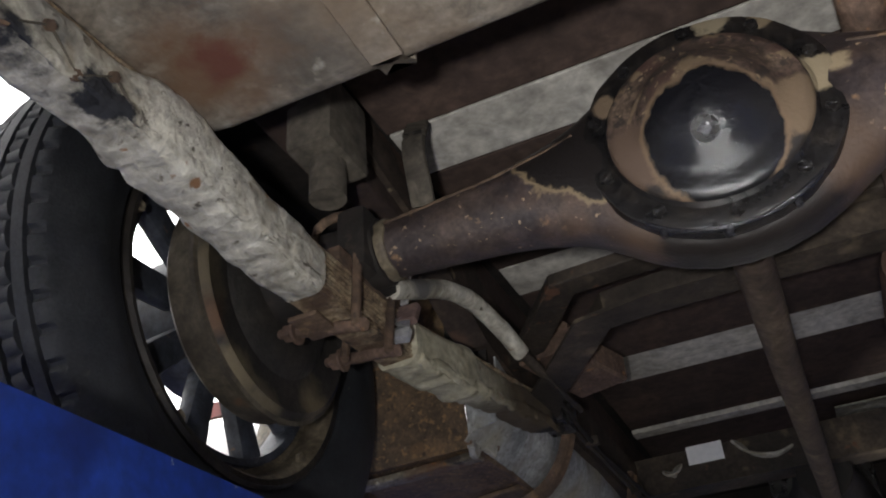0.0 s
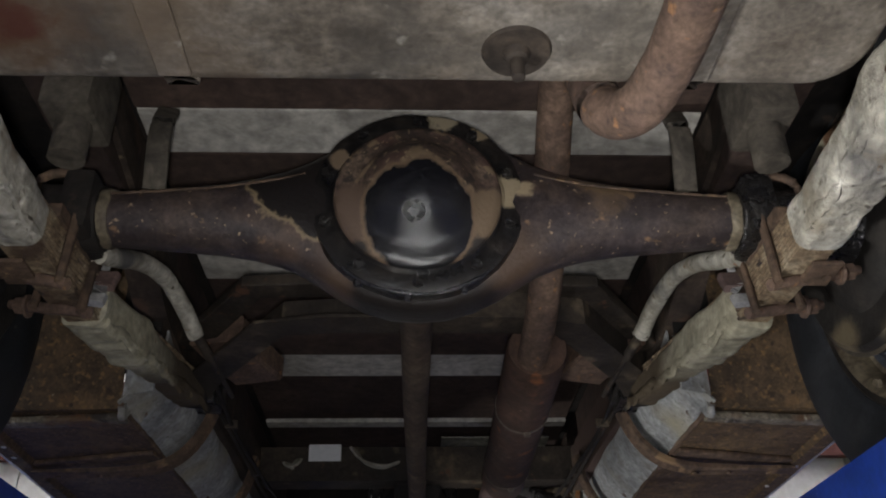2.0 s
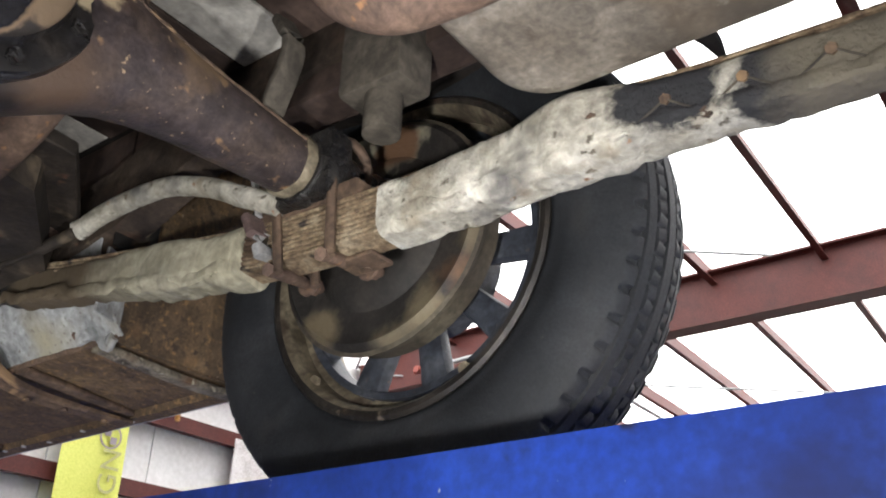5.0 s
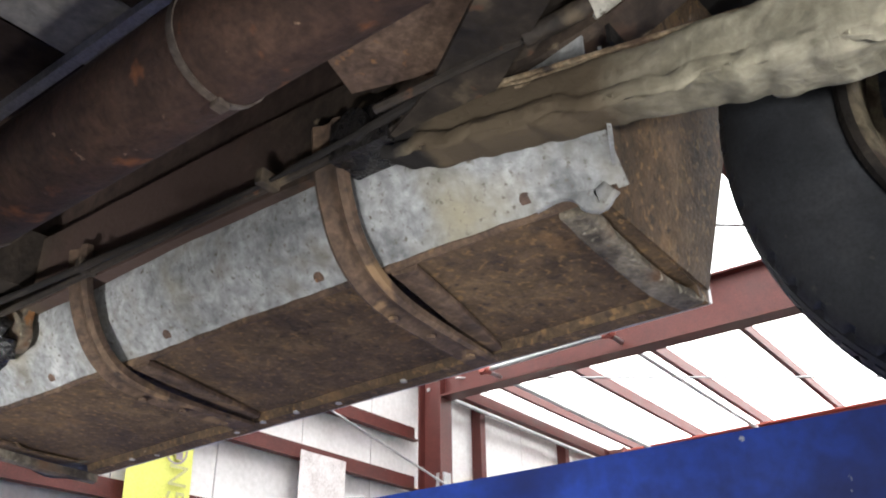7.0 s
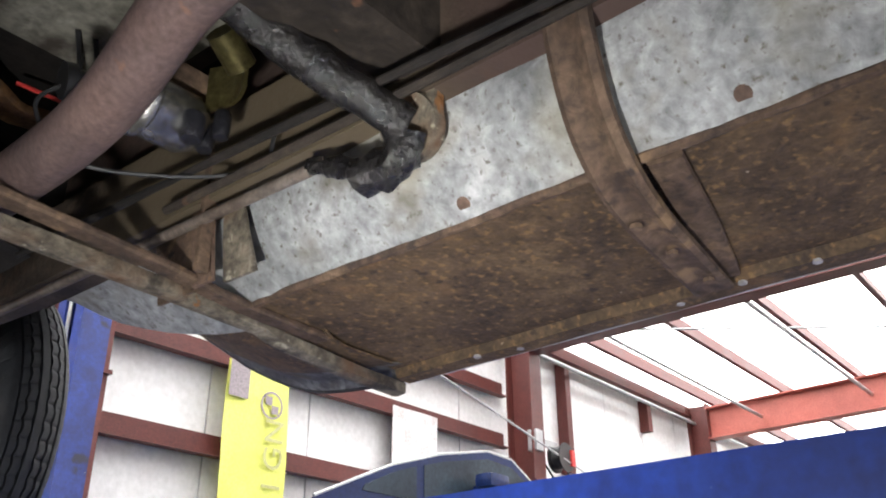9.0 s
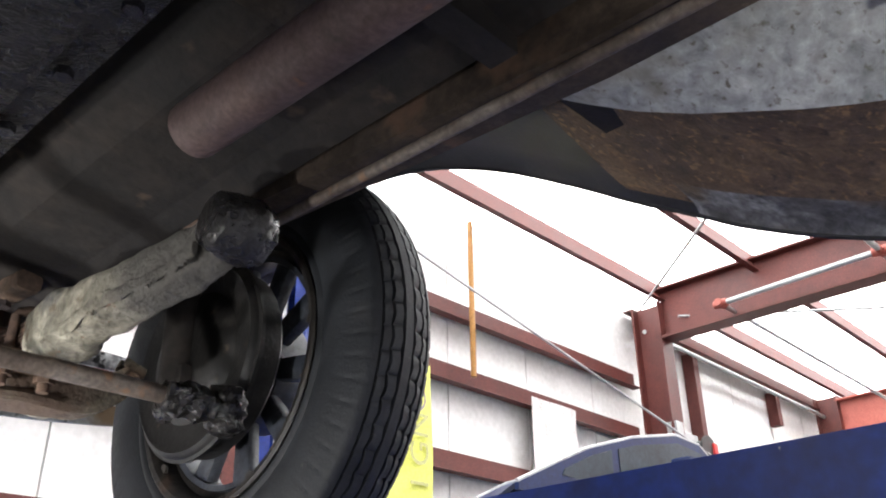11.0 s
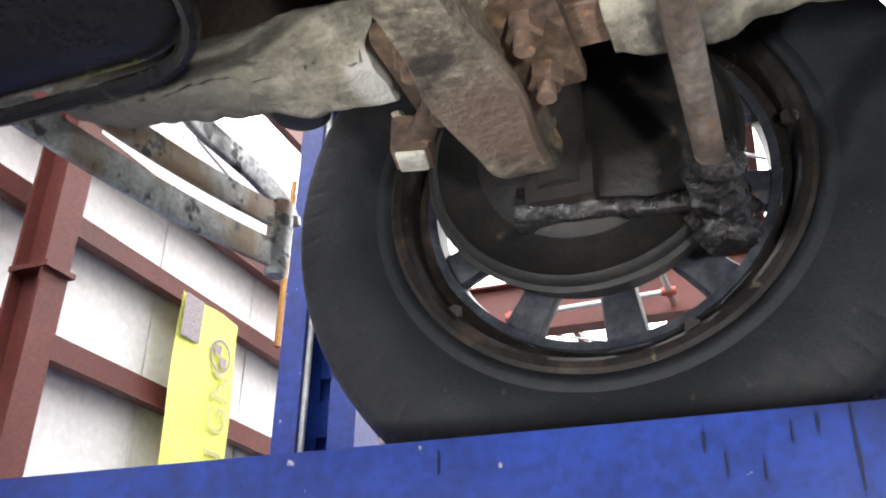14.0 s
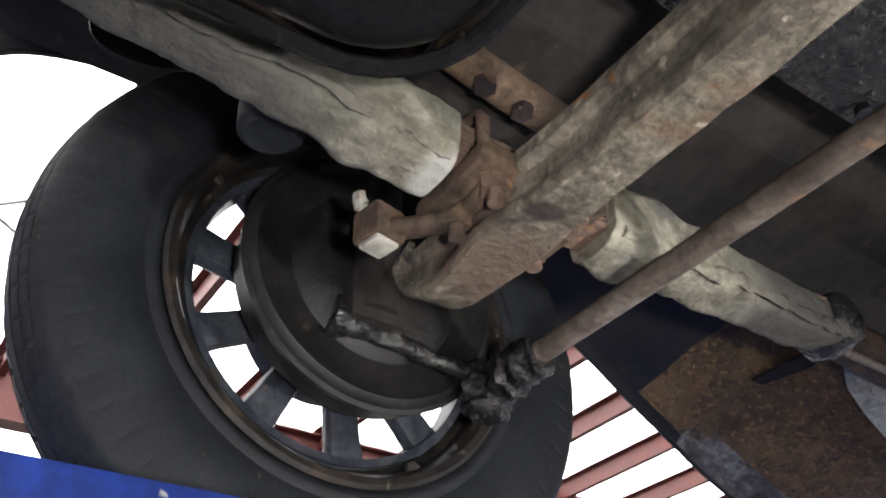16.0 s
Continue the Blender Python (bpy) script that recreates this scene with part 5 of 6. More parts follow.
# body side sills and inner wheel arches
for s in (1, -1):
    bm = bmesh.new()
    box(bm, (s * 0.44, -0.9, 2.30), (s * 0.50, 2.05, 2.404), 0.006)
    part("body_sill", bm, WOOD_DARK, body, smooth=False)
    bm = bmesh.new()
    rows_ = []
    for k in range(19):
        a = radians(18 + 134 * k / 18)
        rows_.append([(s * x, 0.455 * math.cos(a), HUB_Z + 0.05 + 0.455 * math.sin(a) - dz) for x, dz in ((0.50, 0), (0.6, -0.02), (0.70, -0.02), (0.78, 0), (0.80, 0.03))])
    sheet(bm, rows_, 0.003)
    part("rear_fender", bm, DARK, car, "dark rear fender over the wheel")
    # front fender: outer edge sweeps from the board up over the wheel
    edge = [(1.665, 2.077), (1.78, 2.082), (1.88, 2.096), (1.96, 2.125), (2.05, 2.17), (2.11, 2.208), (2.20, 2.265), (2.29, 2.327), (2.43, 2.413), (2.60, 2.487), (2.80, 2.527), (2.97, 2.55), (3.12, 2.54), (3.2, 2.525), (3.26, 2.50), (3.30, 2.465)]
    bm = bmesh.new()
    rows_ = []
    edge_fine = [(p.y, p.z) for p in smooth_path([(0, y, z) for y, z in edge], 4)]
    for y, z in edge_fine:
        up = 0.05 * min(1, (y - 1.665) / 0.295)
        xi = 0.60 if y < 1.8 else max(0.44, 0.60 - (y - 1.8) * 0.30 if y < 2.1 else 0.51 - (y - 2.1) * 0.6)
        rows_.append([(s * (xi - 0.025), y - 0.01, z + (0.026 if y < 2.0 else up * 0.9)), (s * max(0.55, xi + 0.02), y - 0.01, z + up * (0.7 if y < 2.0 else 1)), (s * 0.65, y, z + up * 0.8), (s * 0.74, y, z + up * 0.4), (s * 0.79, y, z + 0.012), (s * 0.805, y, z), (s * 0.812, y, z + 0.015), (s * 0.81, y, z + 0.03)])
    sheet(bm, rows_, 0.003)
    ff = part("front_fender", bm, [BLACK_SATIN, BOARD, FLAKE], car, "black front fender with a rusty tail")
    for p in ff.data.polygons:
        if abs(p.center.x) < (0.8 if p.center.y < 2.08 else 0.765) and p.center.y < 2.2:
            p.material_index = 1
        if 0.70 < abs(p.center.x) < 0.803 and p.center.y < 2.12:
            p.material_index = 2
    bm = bmesh.new()
    sweep(bm, [(s * 0.809, y, z + 0.003) for y, z in edge_fine], circle(0.0058, 8))
    part("rolled_edge", bm, BLACK_SATIN, ff, "black rolled fender edge")
    # dark panel between frame and fender, added to block the bright roof
    bm = bmesh.new()
    sheet(bm, [[(s * (0.375 + 0.085 * j / 3), y, 2.262 + (z + 0.05 - 2.262) * (j / 3) ** 1.3 if z > 2.25 else 2.24) for j in range(4)] for y, z in edge[5:]], 0.003)
    part("splash_gap_filler", bm, DARK, car, "dark panel added to close the gap between frame and fender")
# dark flap inside the fender's nose, and a rubber stop under the frame
for s in (1, -1):
    bm = bmesh.new()
    sheet(bm, [[(s * 0.452, p.y, p.z + (2.46 - p.z) * f) for f in (1, 0.5, 0)] for p in smooth_path([(0, 2.98, 2.30), (0, 3.07, 2.245), (0, 3.14, 2.208), (0, 3.185, 2.20), (0, 3.208, 2.215), (0, 3.215, 2.25)], 5)], 0.003)
    part("fender_flap", bm, BLACK_SATIN, car, "black flap inside the fender")
    bm = bmesh.new()
    lathe(bm, [(0.0, 0.0), (0.0, 0.022), (0.006, 0.029), (0.03, 0.030), (0.06, 0.024), (0.10, 0.022), (0.10, 0.0)], (s * 0.382, 3.057, 2.112), "z", 22)
    part("rubber_stop", bm, RUBBER, car, "black round rubber stop")
# firewall, and a dark sheet added over the front wheels to block the roof
bm = bmesh.new()
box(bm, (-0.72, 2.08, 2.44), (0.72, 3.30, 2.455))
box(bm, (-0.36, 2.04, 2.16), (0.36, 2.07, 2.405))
part("firewall", bm, DARK, car, "dark firewall and added sheet that hides the bright roof", smooth=False)
# upper body: closed tub, cowl and roof seen only from outside
bm = bmesh.new()
box(bm, (-0.66, -0.85, 2.44), (0.66, 1.75, 2.95), 0.06)
box(bm, (-0.62, -0.75, 2.95), (0.62, 1.35, 3.5), 0.10)
part("body_shell", bm, BLACK_GLOSS, car, "black vintage body shell")
bm = bmesh.new()
box(bm, (-0.36, 1.75, 2.50), (0.36, 3.05, 2.93), 0.08)
part("bonnet", bm, BLACK_GLOSS, car, "black bonnet")

# fuel tank
bm = bmesh.new()
tub(bm, -0.022, -0.581, 0.915, 0.566, 0.058, [(2.30, 0.022), (2.296, 0.008), (2.28, 0), (2.164, 0), (2.154, 0.003), (2.148, 0.010), (2.146, 0.022)])
tank = part("fuel_tank", bm, TANK, car, "weathered grey-brown fuel tank with rust stains")
bm = bmesh.new()
tub(bm, -0.022, -0.581, 0.931, 0.582, 0.066, [(2.214, 0.001), (2.213, 0), (2.206, 0), (2.205, 0.001)])
part("seam_flange", bm, TANK, tank)
for x in (-0.245, 0.262):
    bm = bmesh.new()
    sweep(bm, [(x, -0.285, 2.24), (x, -0.292, 2.155), (x, -0.32, 2.141), (x, -0.86, 2.141)], rrect(0.032, 0.005, 0.2, 1))
    part("tank_strap", bm, TANK, tank, "tank strap")
bm = bmesh.new()
lathe(bm, [(0.0, 0.034), (-0.004, 0.032), (-0.004, 0.014), (-0.011, 0.011), (-0.013, 0.007), (-0.034, 0.0065), (-0.036, 0)], (0.085, -0.352, 2.146), "z", 28)
part("drain_plug", bm, FRAME, tank, "round drain flange with stud")
# exhaust
bm = bmesh.new()
sweep(bm, smooth_path([(0.186, 0.40, 2.13), (0.188, 0.20, 2.18), (0.187, 0.06, 2.29), (0.182, -0.06, 2.345), (0.177, -0.17, 2.33), (0.176, -0.235, 2.24), (0.183, -0.275, 2.14), (0.203, -0.312, 2.108), (0.22, -0.36, 2.112), (0.228, -0.45, 2.118), (0.232, -0.9, 2.115)], 7), circle(0.0255, 18))
exh = part("tail_pipe", bm, RUST_RED, car, "rusty red-brown tail pipe")
bm = bmesh.new()
MA, MB = Vector((0.195, 0.36, 2.155)), Vector((0.21, 1.16, 2.16))
sweep(bm, [MA, MA + (MB - MA) * 0.015, MA + (MB - MA) * 0.02, MA + (MB - MA) * 0.98, MA + (MB - MA) * 0.985, MB], circle(0.052, 32), scale=lambda u: ((0.93, 0.93), (0.98, 0.98), (1, 1), (1, 1), (0.98, 0.98), (0.93, 0.93))[round(u * 5)])
muf = part("muffler", bm, MUFFLER, car, "long rusted cylindrical muffler")
for f in (0.35, 0.85):
    bm = bmesh.new()
    p = MA.lerp(MB, f)
    lathe(bm, [(-0.004, 0.0525), (-0.004, 0.0538), (0.004, 0.0538), (0.004, 0.0525)], p, "y", 32)
    box(bm, p + Vector((0.0, -0.006, -0.059)), p + Vector((0.013, 0.006, -0.052)), 0.002)
    part("clamp", bm, TIE, muf, "dull grey steel band clamp")
bm = bmesh.new()
box(bm, (0.243, 0.55, 2.358), (0.257, 1.31, 2.374))
part("heat_strip", bm, STEEL, muf, "thin pale metal strip")
bm = bmesh.new()
sweep(bm, smooth_path([(0.21, 1.14, 2.16), (0.2, 1.24, 2.175), (0.19, 1.36, 2.165), (0.212, 1.52, 2.135), (0.222, 1.7, 2.135), (0.222, 1.95, 2.135), (0.22, 2.3, 2.14)], 6), circle(0.027, 20))
part("exhaust_pipe", bm, PIPE, car, "matt purple-brown exhaust pipe")

# running boards, aprons and brackets
for s in (1, -1):
    bm = bmesh.new()
    y0, y1 = 0.455, 1.69
    n = 12
    top = []
    for k in range(n + 1):
        y = y0 + (y1 - y0) * k / n
        xo = 0.772 + 0.036 * k / n
        sec = [(0.492, 2.104), (0.50, 2.088), (xo - 0.035, 2.083), (xo - 0.03, 2.071), (xo - 0.004, 2.070), (xo, 2.078), (xo, 2.125), (0.492, 2.125)]
        top.append([bm.verts.new((s * a, y, b + 0.0008 * math.sin(y * 31 + a * 20))) for a, b in sec])
    for i in range(n):
        for k in range(8):
            bm.faces.new((top[i][k], top[i][(k + 1) % 8], top[i + 1][(k + 1) % 8], top[i + 1][k]))
    bm.faces.new(top[0])
    bm.faces.new(top[-1])
    rb = part("running_board", bm, BOARD, car, "rusted steel running board", smooth=False)
    bm = bmesh.new()
    sweep(bm, [(s * 0.776, y0, 2.098), (s * 0.812, y1, 2.098)], rrect(0.008, 0.05, 0.3, 2))
    part("edge_trim", bm, STEEL, rb, "pale metal edge strip")
    # silver splash apron between frame and board
    bm = bmesh.new()
    rows_ = []
    for k in range(31):
        y = 0.42 + 1.28 * k / 30
        w = 0.002 * math.sin(y * 17) + 0.001 * math.sin(y * 43)
        rows_.append([(s * (0.436 + w), y, 2.225), (s * (0.437 + w), y, 2.195), (s * (0.440 + w), y, 2.168), (s * (0.455 + w), y, 2.135), (s * 0.478, y, 2.112), (s * 0.502, y, 2.0865)])
    sheet(bm, rows_, 0.003)
    ap = part("splash_apron", bm, SILVER, car, "flaking silver-painted splash apron")
    bm = bmesh.new()
    sweep(bm, [(s * (0.4995 + 0.001 * math.sin(0.45 * k)), 0.43 + 1.26 * k / 60, 2.0865) for k in range(61)], circle(0.0048, 8), jitter=0.002, freq=70)
    part("rolled_edge", bm, RUST, ap, "rusted rolled lower edge")
    for y in (0.521, 0.80, 1.075, 1.344):
        bm = bmesh.new()
        rod(bm, (s * 0.489, y, 2.103), (s * 0.4856, y, 2.0985), 0.0095, 14, 0.007)
        part("apron_bolt", bm, RUST_RED, ap, "rusty apron bolt")
    # brackets: a bent channel under the board
    for y in (0.722, 1.185):
        pts = [(s * 0.405, y - 0.01, 2.225), (s * 0.412, y - 0.008, 2.19), (s * 0.425, y - 0.005, 2.15), (s * 0.452, y, 2.108), (s * 0.49, y + 0.004, 2.08), (s * 0.55, y + 0.012, 2.068), (s * 0.64, y + 0.022, 2.066), (s * 0.755, y + 0.036, 2.068)]
        bm = bmesh.new()
        P = smooth_path(pts, 5)
        fr = []
        for i, p in enumerate(P):
            t = (P[min(i + 1, len(P) - 1)] - P[max(i - 1, 0)]).normalized()
            nrm = Vector((0, 1, 0)).cross(t).normalized()
            if nrm.z > 0 or (abs(nrm.z) < 0.3 and nrm.x * s > 0):
                nrm = -nrm
            ww = 0.021
            hh = 0.014 if i < len(P) * 0.6 else 0.014 - 0.008 * (i / len(P) - 0.6) / 0.4
            sec = [(-ww, 0), (-ww, hh * 0.7), (-ww * 0.7, hh), (-ww * 0.2, hh * 0.55), (ww * 0.2, hh * 0.55), (ww * 0.7, hh), (ww, hh * 0.7), (ww, 0)]
            fr.append([bm.verts.new(p + Vector((0, a, 0)) + nrm * b) for a, b in sec])
        for i in range(len(P) - 1):
            for k in range(8):
                bm.faces.new((fr[i][k], fr[i][(k + 1) % 8], fr[i + 1][(k + 1) % 8], fr[i + 1][k]))
        bm.faces.new(fr[0])
        bm.faces.new(fr[-1])
        br = part("board_bracket", bm, RUST, car, "rusty curved running-board bracket")
        bm = bmesh.new()
        sweep(bm, [(s * 0.503, y - 0.034, 2.082), (s * 0.62, y - 0.012, 2.0795), (s * 0.752, y + 0.02, 2.079)], rrect(0.03, 0.009, 0.3, 2), jitter=0.0012, freq=60)
        part("flange", bm, RUST, br)
        for q in (0.55, 0.62, 0.7):
            bm = bmesh.new()
            hexhead(bm, (s * q, y + 0.02, 2.056), (0, 0, -1), 0.006, 0.004)
            part("bracket_bolt", bm, RUST, br)
    # bolts along the outer edge
    rnd = random.Random(4 + s)
    for k in range(16):
        y = 0.53 + k * 0.073 + rnd.uniform(-0.01, 0.01)
        bm = bmesh.new()
        hexhead(bm, (s * (0.752 + 0.034 * (y - 0.45) / 1.2 + rnd.uniform(-0.01, 0.004)), y, 2.072), (0, 0, -1), 0.005, 0.003)
        part("board_bolt", bm, STEEL if rnd.random() < 0.4 else RUST, rb)
    # rear end plate of the board and the fender's lower skirt
    bm = bmesh.new()
    sheet(bm, [[(s * x, 0.455 - 0.06 * k / 4 - 0.02 * k * (x - 0.5), 2.086 + 0.075 * k) for x in (0.505, 0.56, 0.62, 0.68, 0.74, 0.765)] for k in range(6)], 0.004)
    part("fender_skirt", bm, BOARD, car, "rusted lower end of the rear fender")
    # diagonal stiffener at the rear end
    bm = bmesh.new()
    sweep(bm, smooth_path([(s * 0.502, 0.478, 2.079), (s * 0.60, 0.484, 2.076), (s * 0.70, 0.482, 2.073), (s * 0.757, 0.470, 2.072)], 5), rrect(0.032, 0.012, 0.3, 2), jitter=0.0015, freq=60)
    part("end_stiffener", bm, MUD, rb)
    bm = bmesh.new()
    rows_ = []
    for y, xo, zo in ((1.68, 0.578, 2.100), (1.73, 0.576, 2.100), (1.77, 0.570, 2.101), (1.81, 0.561, 2.105), (1.85, 0.550, 2.112), (1.885, 0.540, 2.120), (1.915, 0.531, 2.129), (1.97, 0.520, 2.148), (2.02, 0.512, 2.172), (2.065, 0.50, 2.197), (2.10, 0.476, 2.213), (2.13, 0.44, 2.222)):
        rows_.append([(s * (0.406 + (xo - 0.406) * f), y, 2.205 + (zo - 2.205) * f ** 0.85) for f in (0, 0.2, 0.4, 0.6, 0.8, 1.0)])
    sheet(bm, rows_, 0.003)
    part("front_apron", bm, SILVER, car, "flaking silver-painted front apron")
    # dark plate added above the joint to block the roof's brightness
    bm = bmesh.new()
    box(bm, (s * 0.40, 1.80, 2.244), (s * 0.62, 2.12, 2.25))
    part("fender_gap_filler", bm, DARK, car, "dark plate added to hide the bright roof behind the fender joint", smooth=False)
    # turned end of the apron, and a dark panel added to block the bright gap
    bm = bmesh.new()
    sheet(bm, [[(s * x, 0.408 + 0.03 * (x - 0.44) / 0.07, z) for z in (2.10, 2.14, 2.2)] for x in (0.44, 0.46, 0.482, 0.496)], 0.004)
    part("apron_end", bm, SILVER, car, "flaking silver turned end of the apron")
    bm = bmesh.new()
    sweep(bm, smooth_path([(s * 0.488, 0.515, 2.093), (s * 0.494, 0.49, 2.101), (s * 0.499, 0.468, 2.094), (s * 0.50, 0.452, 2.078), (s * 0.497, 0.436, 2.088)], 5), rrect(0.012, 0.024, 0.3, 2), jitter=0.002, freq=60)
    part("apron_tab", bm, SILVER, car, "bent silver tab at the apron's end")
    bm = bmesh.new()
    sheet(bm, [[(s * x, 0.398, z) for z in (2.2, 2.3, 2.405)] for x in (0.44, 0.475, 0.51)], 0.004)
    part("arch_gap_filler", bm, DARK, car, "dark panel added to close the gap at the wheel arch")
# long channel under the frame that carries the front ends of the boards
bm = bmesh.new()
half_c = [(0.803, 1.708, 2.064), (0.70, 1.706, 2.066), (0.575, 1.702, 2.074), (0.545, 1.70, 2.082), (0.41, 1.70, 2.087), (0.2, 1.697, 2.092)]
sweep(bm, [(-a, b, c) for a, b, c in half_c] + [(0, 1.69, 2.097)] + half_c[::-1], [(-0.012, -0.007), (-0.003, -0.009), (0.003, -0.009), (0.012, -0.007), (0.012, 0.007), (-0.012, 0.007)], jitter=0.001, freq=45)
carrier = part("board_carrier", bm, MUD, car, "mud-coated cross channel", smooth=False)
bm = bmesh.new()
half_c = [(0.62, 1.672, 2.081), (0.52, 1.672, 2.084), (0.45, 1.670, 2.088), (0.40, 1.664, 2.092), (0.2, 1.656, 2.100)]
sweep(bm, [(-a, b, c) for a, b, c in half_c] + [(0, 1.645, 2.104)] + half_c[::-1], rrect(0.025, 0.009, 0.25, 1), jitter=0.0008, freq=50)
part("carrier_plate", bm, RUST, carrier, "flat rusty tie plate", smooth=False)

# white label and frayed strap ends on the middle cross member
bm = bmesh.new()
box(bm, (-0.285, 1.302, 2.255), (-0.20, 1.306, 2.30), 0.001)
part("label", bm, CAR_WHITE, car, "small white label", smooth=False)
for pts in ([(-0.17, 1.305, 2.29), (-0.14, 1.29, 2.25), (-0.09, 1.29, 2.235), (-0.05, 1.305, 2.25)], [(-0.31, 1.305, 2.26), (-0.325, 1.29, 2.235), (-0.34, 1.305, 2.25)]):
    bm = bmesh.new()
    sweep(bm, smooth_path(pts, 5), rrect(0.028, 0.006, 0.3, 1))
    part("strap_end", bm, CANVAS_WHITE, car, "pale frayed strap end")
# brake conduit: cream hose from the axle to the frame
for s in (1, -1):
    bm = bmesh.new()
    sweep(bm, smooth_path([(s * 0.378, 0.385, 2.190), (s * 0.388, 0.33, 2.212), (s * 0.400, 0.24, 2.222), (s * 0.41, 0.16, 2.203), (s * 0.418, 0.09, 2.170), (s * 0.425, 0.03, 2.142)], 7), circle(0.0138, 14), jitter=0.0012, freq=40)
    hose = part("brake_hose", bm, CANVAS_WHITE, car, "cream brake conduit")
    bm = bmesh.new()
    rod(bm, (s * 0.362, 0.44, 2.172), (s * 0.374, 0.38, 2.186), 0.009, 10)
    rod(bm, (s * 0.352, 0.60, 2.165), (s * 0.362, 0.44, 2.172), 0.005, 8)
    part("hose_end", bm, FRAME, hose)
    bm = bmesh.new()
    sweep(bm, [(s * 0.424, 0.094, 2.222), (s * 0.426, 0.080, 2.18), (s * 0.426, 0.068, 2.140)], rrect(0.011, 0.004, 0.3, 1))
    sweep(bm, [(s * 0.426, 0.062, 2.112), (s * 0.424, 0.050, 2.090), (s * 0.426, 0.046, 2.078)], rrect(0.030, 0.012, 0.4, 2))
    part("hose_clip", bm, STEEL, hose, "bright steel clip")
    bm = bmesh.new()
    sweep(bm, [(s * 0.424, 0.074, 2.135), (s * 0.424, 0.060, 2.108)], rrect(0.034, 0.012, 0.2, 1))
    part("clip_strap", bm, PIPE, hose, "brown strap over the clip")
    # bump stop under the frame over the axle
    bm = bmesh.new()
    box(bm, (s * 0.425 - 0.03, -0.165, 2.235), (s * 0.425 + 0.03, -0.075, 2.34), 0.008)
    rod(bm, (s * 0.425, -0.12, 2.185), (s * 0.425, -0.12, 2.24), 0.022, 14)
    part("bump_stop", bm, DUSTY, car, "dusty axle bump stop")
    bm = bmesh.new()
    sweep(bm, smooth_path([(s * 0.35, -0.02, 2.21), (s * 0.345, -0.05, 2.28), (s * 0.35, -0.02, 2.34)], 5), rrect(0.03, 0.012, 0.3, 2))
    part("check_strap", bm, DUSTY, car, "dusty check strap")

# ---- front end ----
YA = 2.86
bm = bmesh.new()
SEC = [(-0.021, -0.031), (0.021, -0.031), (0.0235, -0.027), (0.0235, -0.019), (0.0175, -0.010), (0.0175, 0.010), (0.024, 0.018), (0.024, 0.031), (-0.024, 0.031), (-0.024, 0.018), (-0.0175, 0.010), (-0.0175, -0.010), (-0.0235, -0.019), (-0.0235, -0.027)]
half = [(0.474, YA, 2.118), (0.466, YA, 2.098), (0.448, YA, 2.078), (0.42, YA, 2.064), (0.38, YA, 2.056), (0.28, YA, 2.052), (0.17, YA, 2.048), (0.08, YA, 2.044)]
half = [(a, b + 0.014 * (1 - a / 0.45), c) for a, b, c in half]
P = smooth_path([(-a, b, c) for a, b, c in half] + [(0, YA + 0.014, 2.043)] + half[::-1], 6)


def forged(u):
    """The beam tapers to a rounded tip and swells under the springs."""
    x = abs(P[round(u * (len(P) - 1))].x)
    tip = max(0.0, (x - 0.40) / 0.074)
    pad = math.exp(-((x - 0.31) / 0.055) ** 2)
    return (1 + 0.45 * pad - 0.25 * tip, 1 - 0.12 * pad - 0.62 * tip ** 1.5)


sweep(bm, P, SEC, scale=forged, jitter=0.0012, freq=40)
fax = part("front_axle", bm, MUD, car, "mud-coated forged front axle beam")
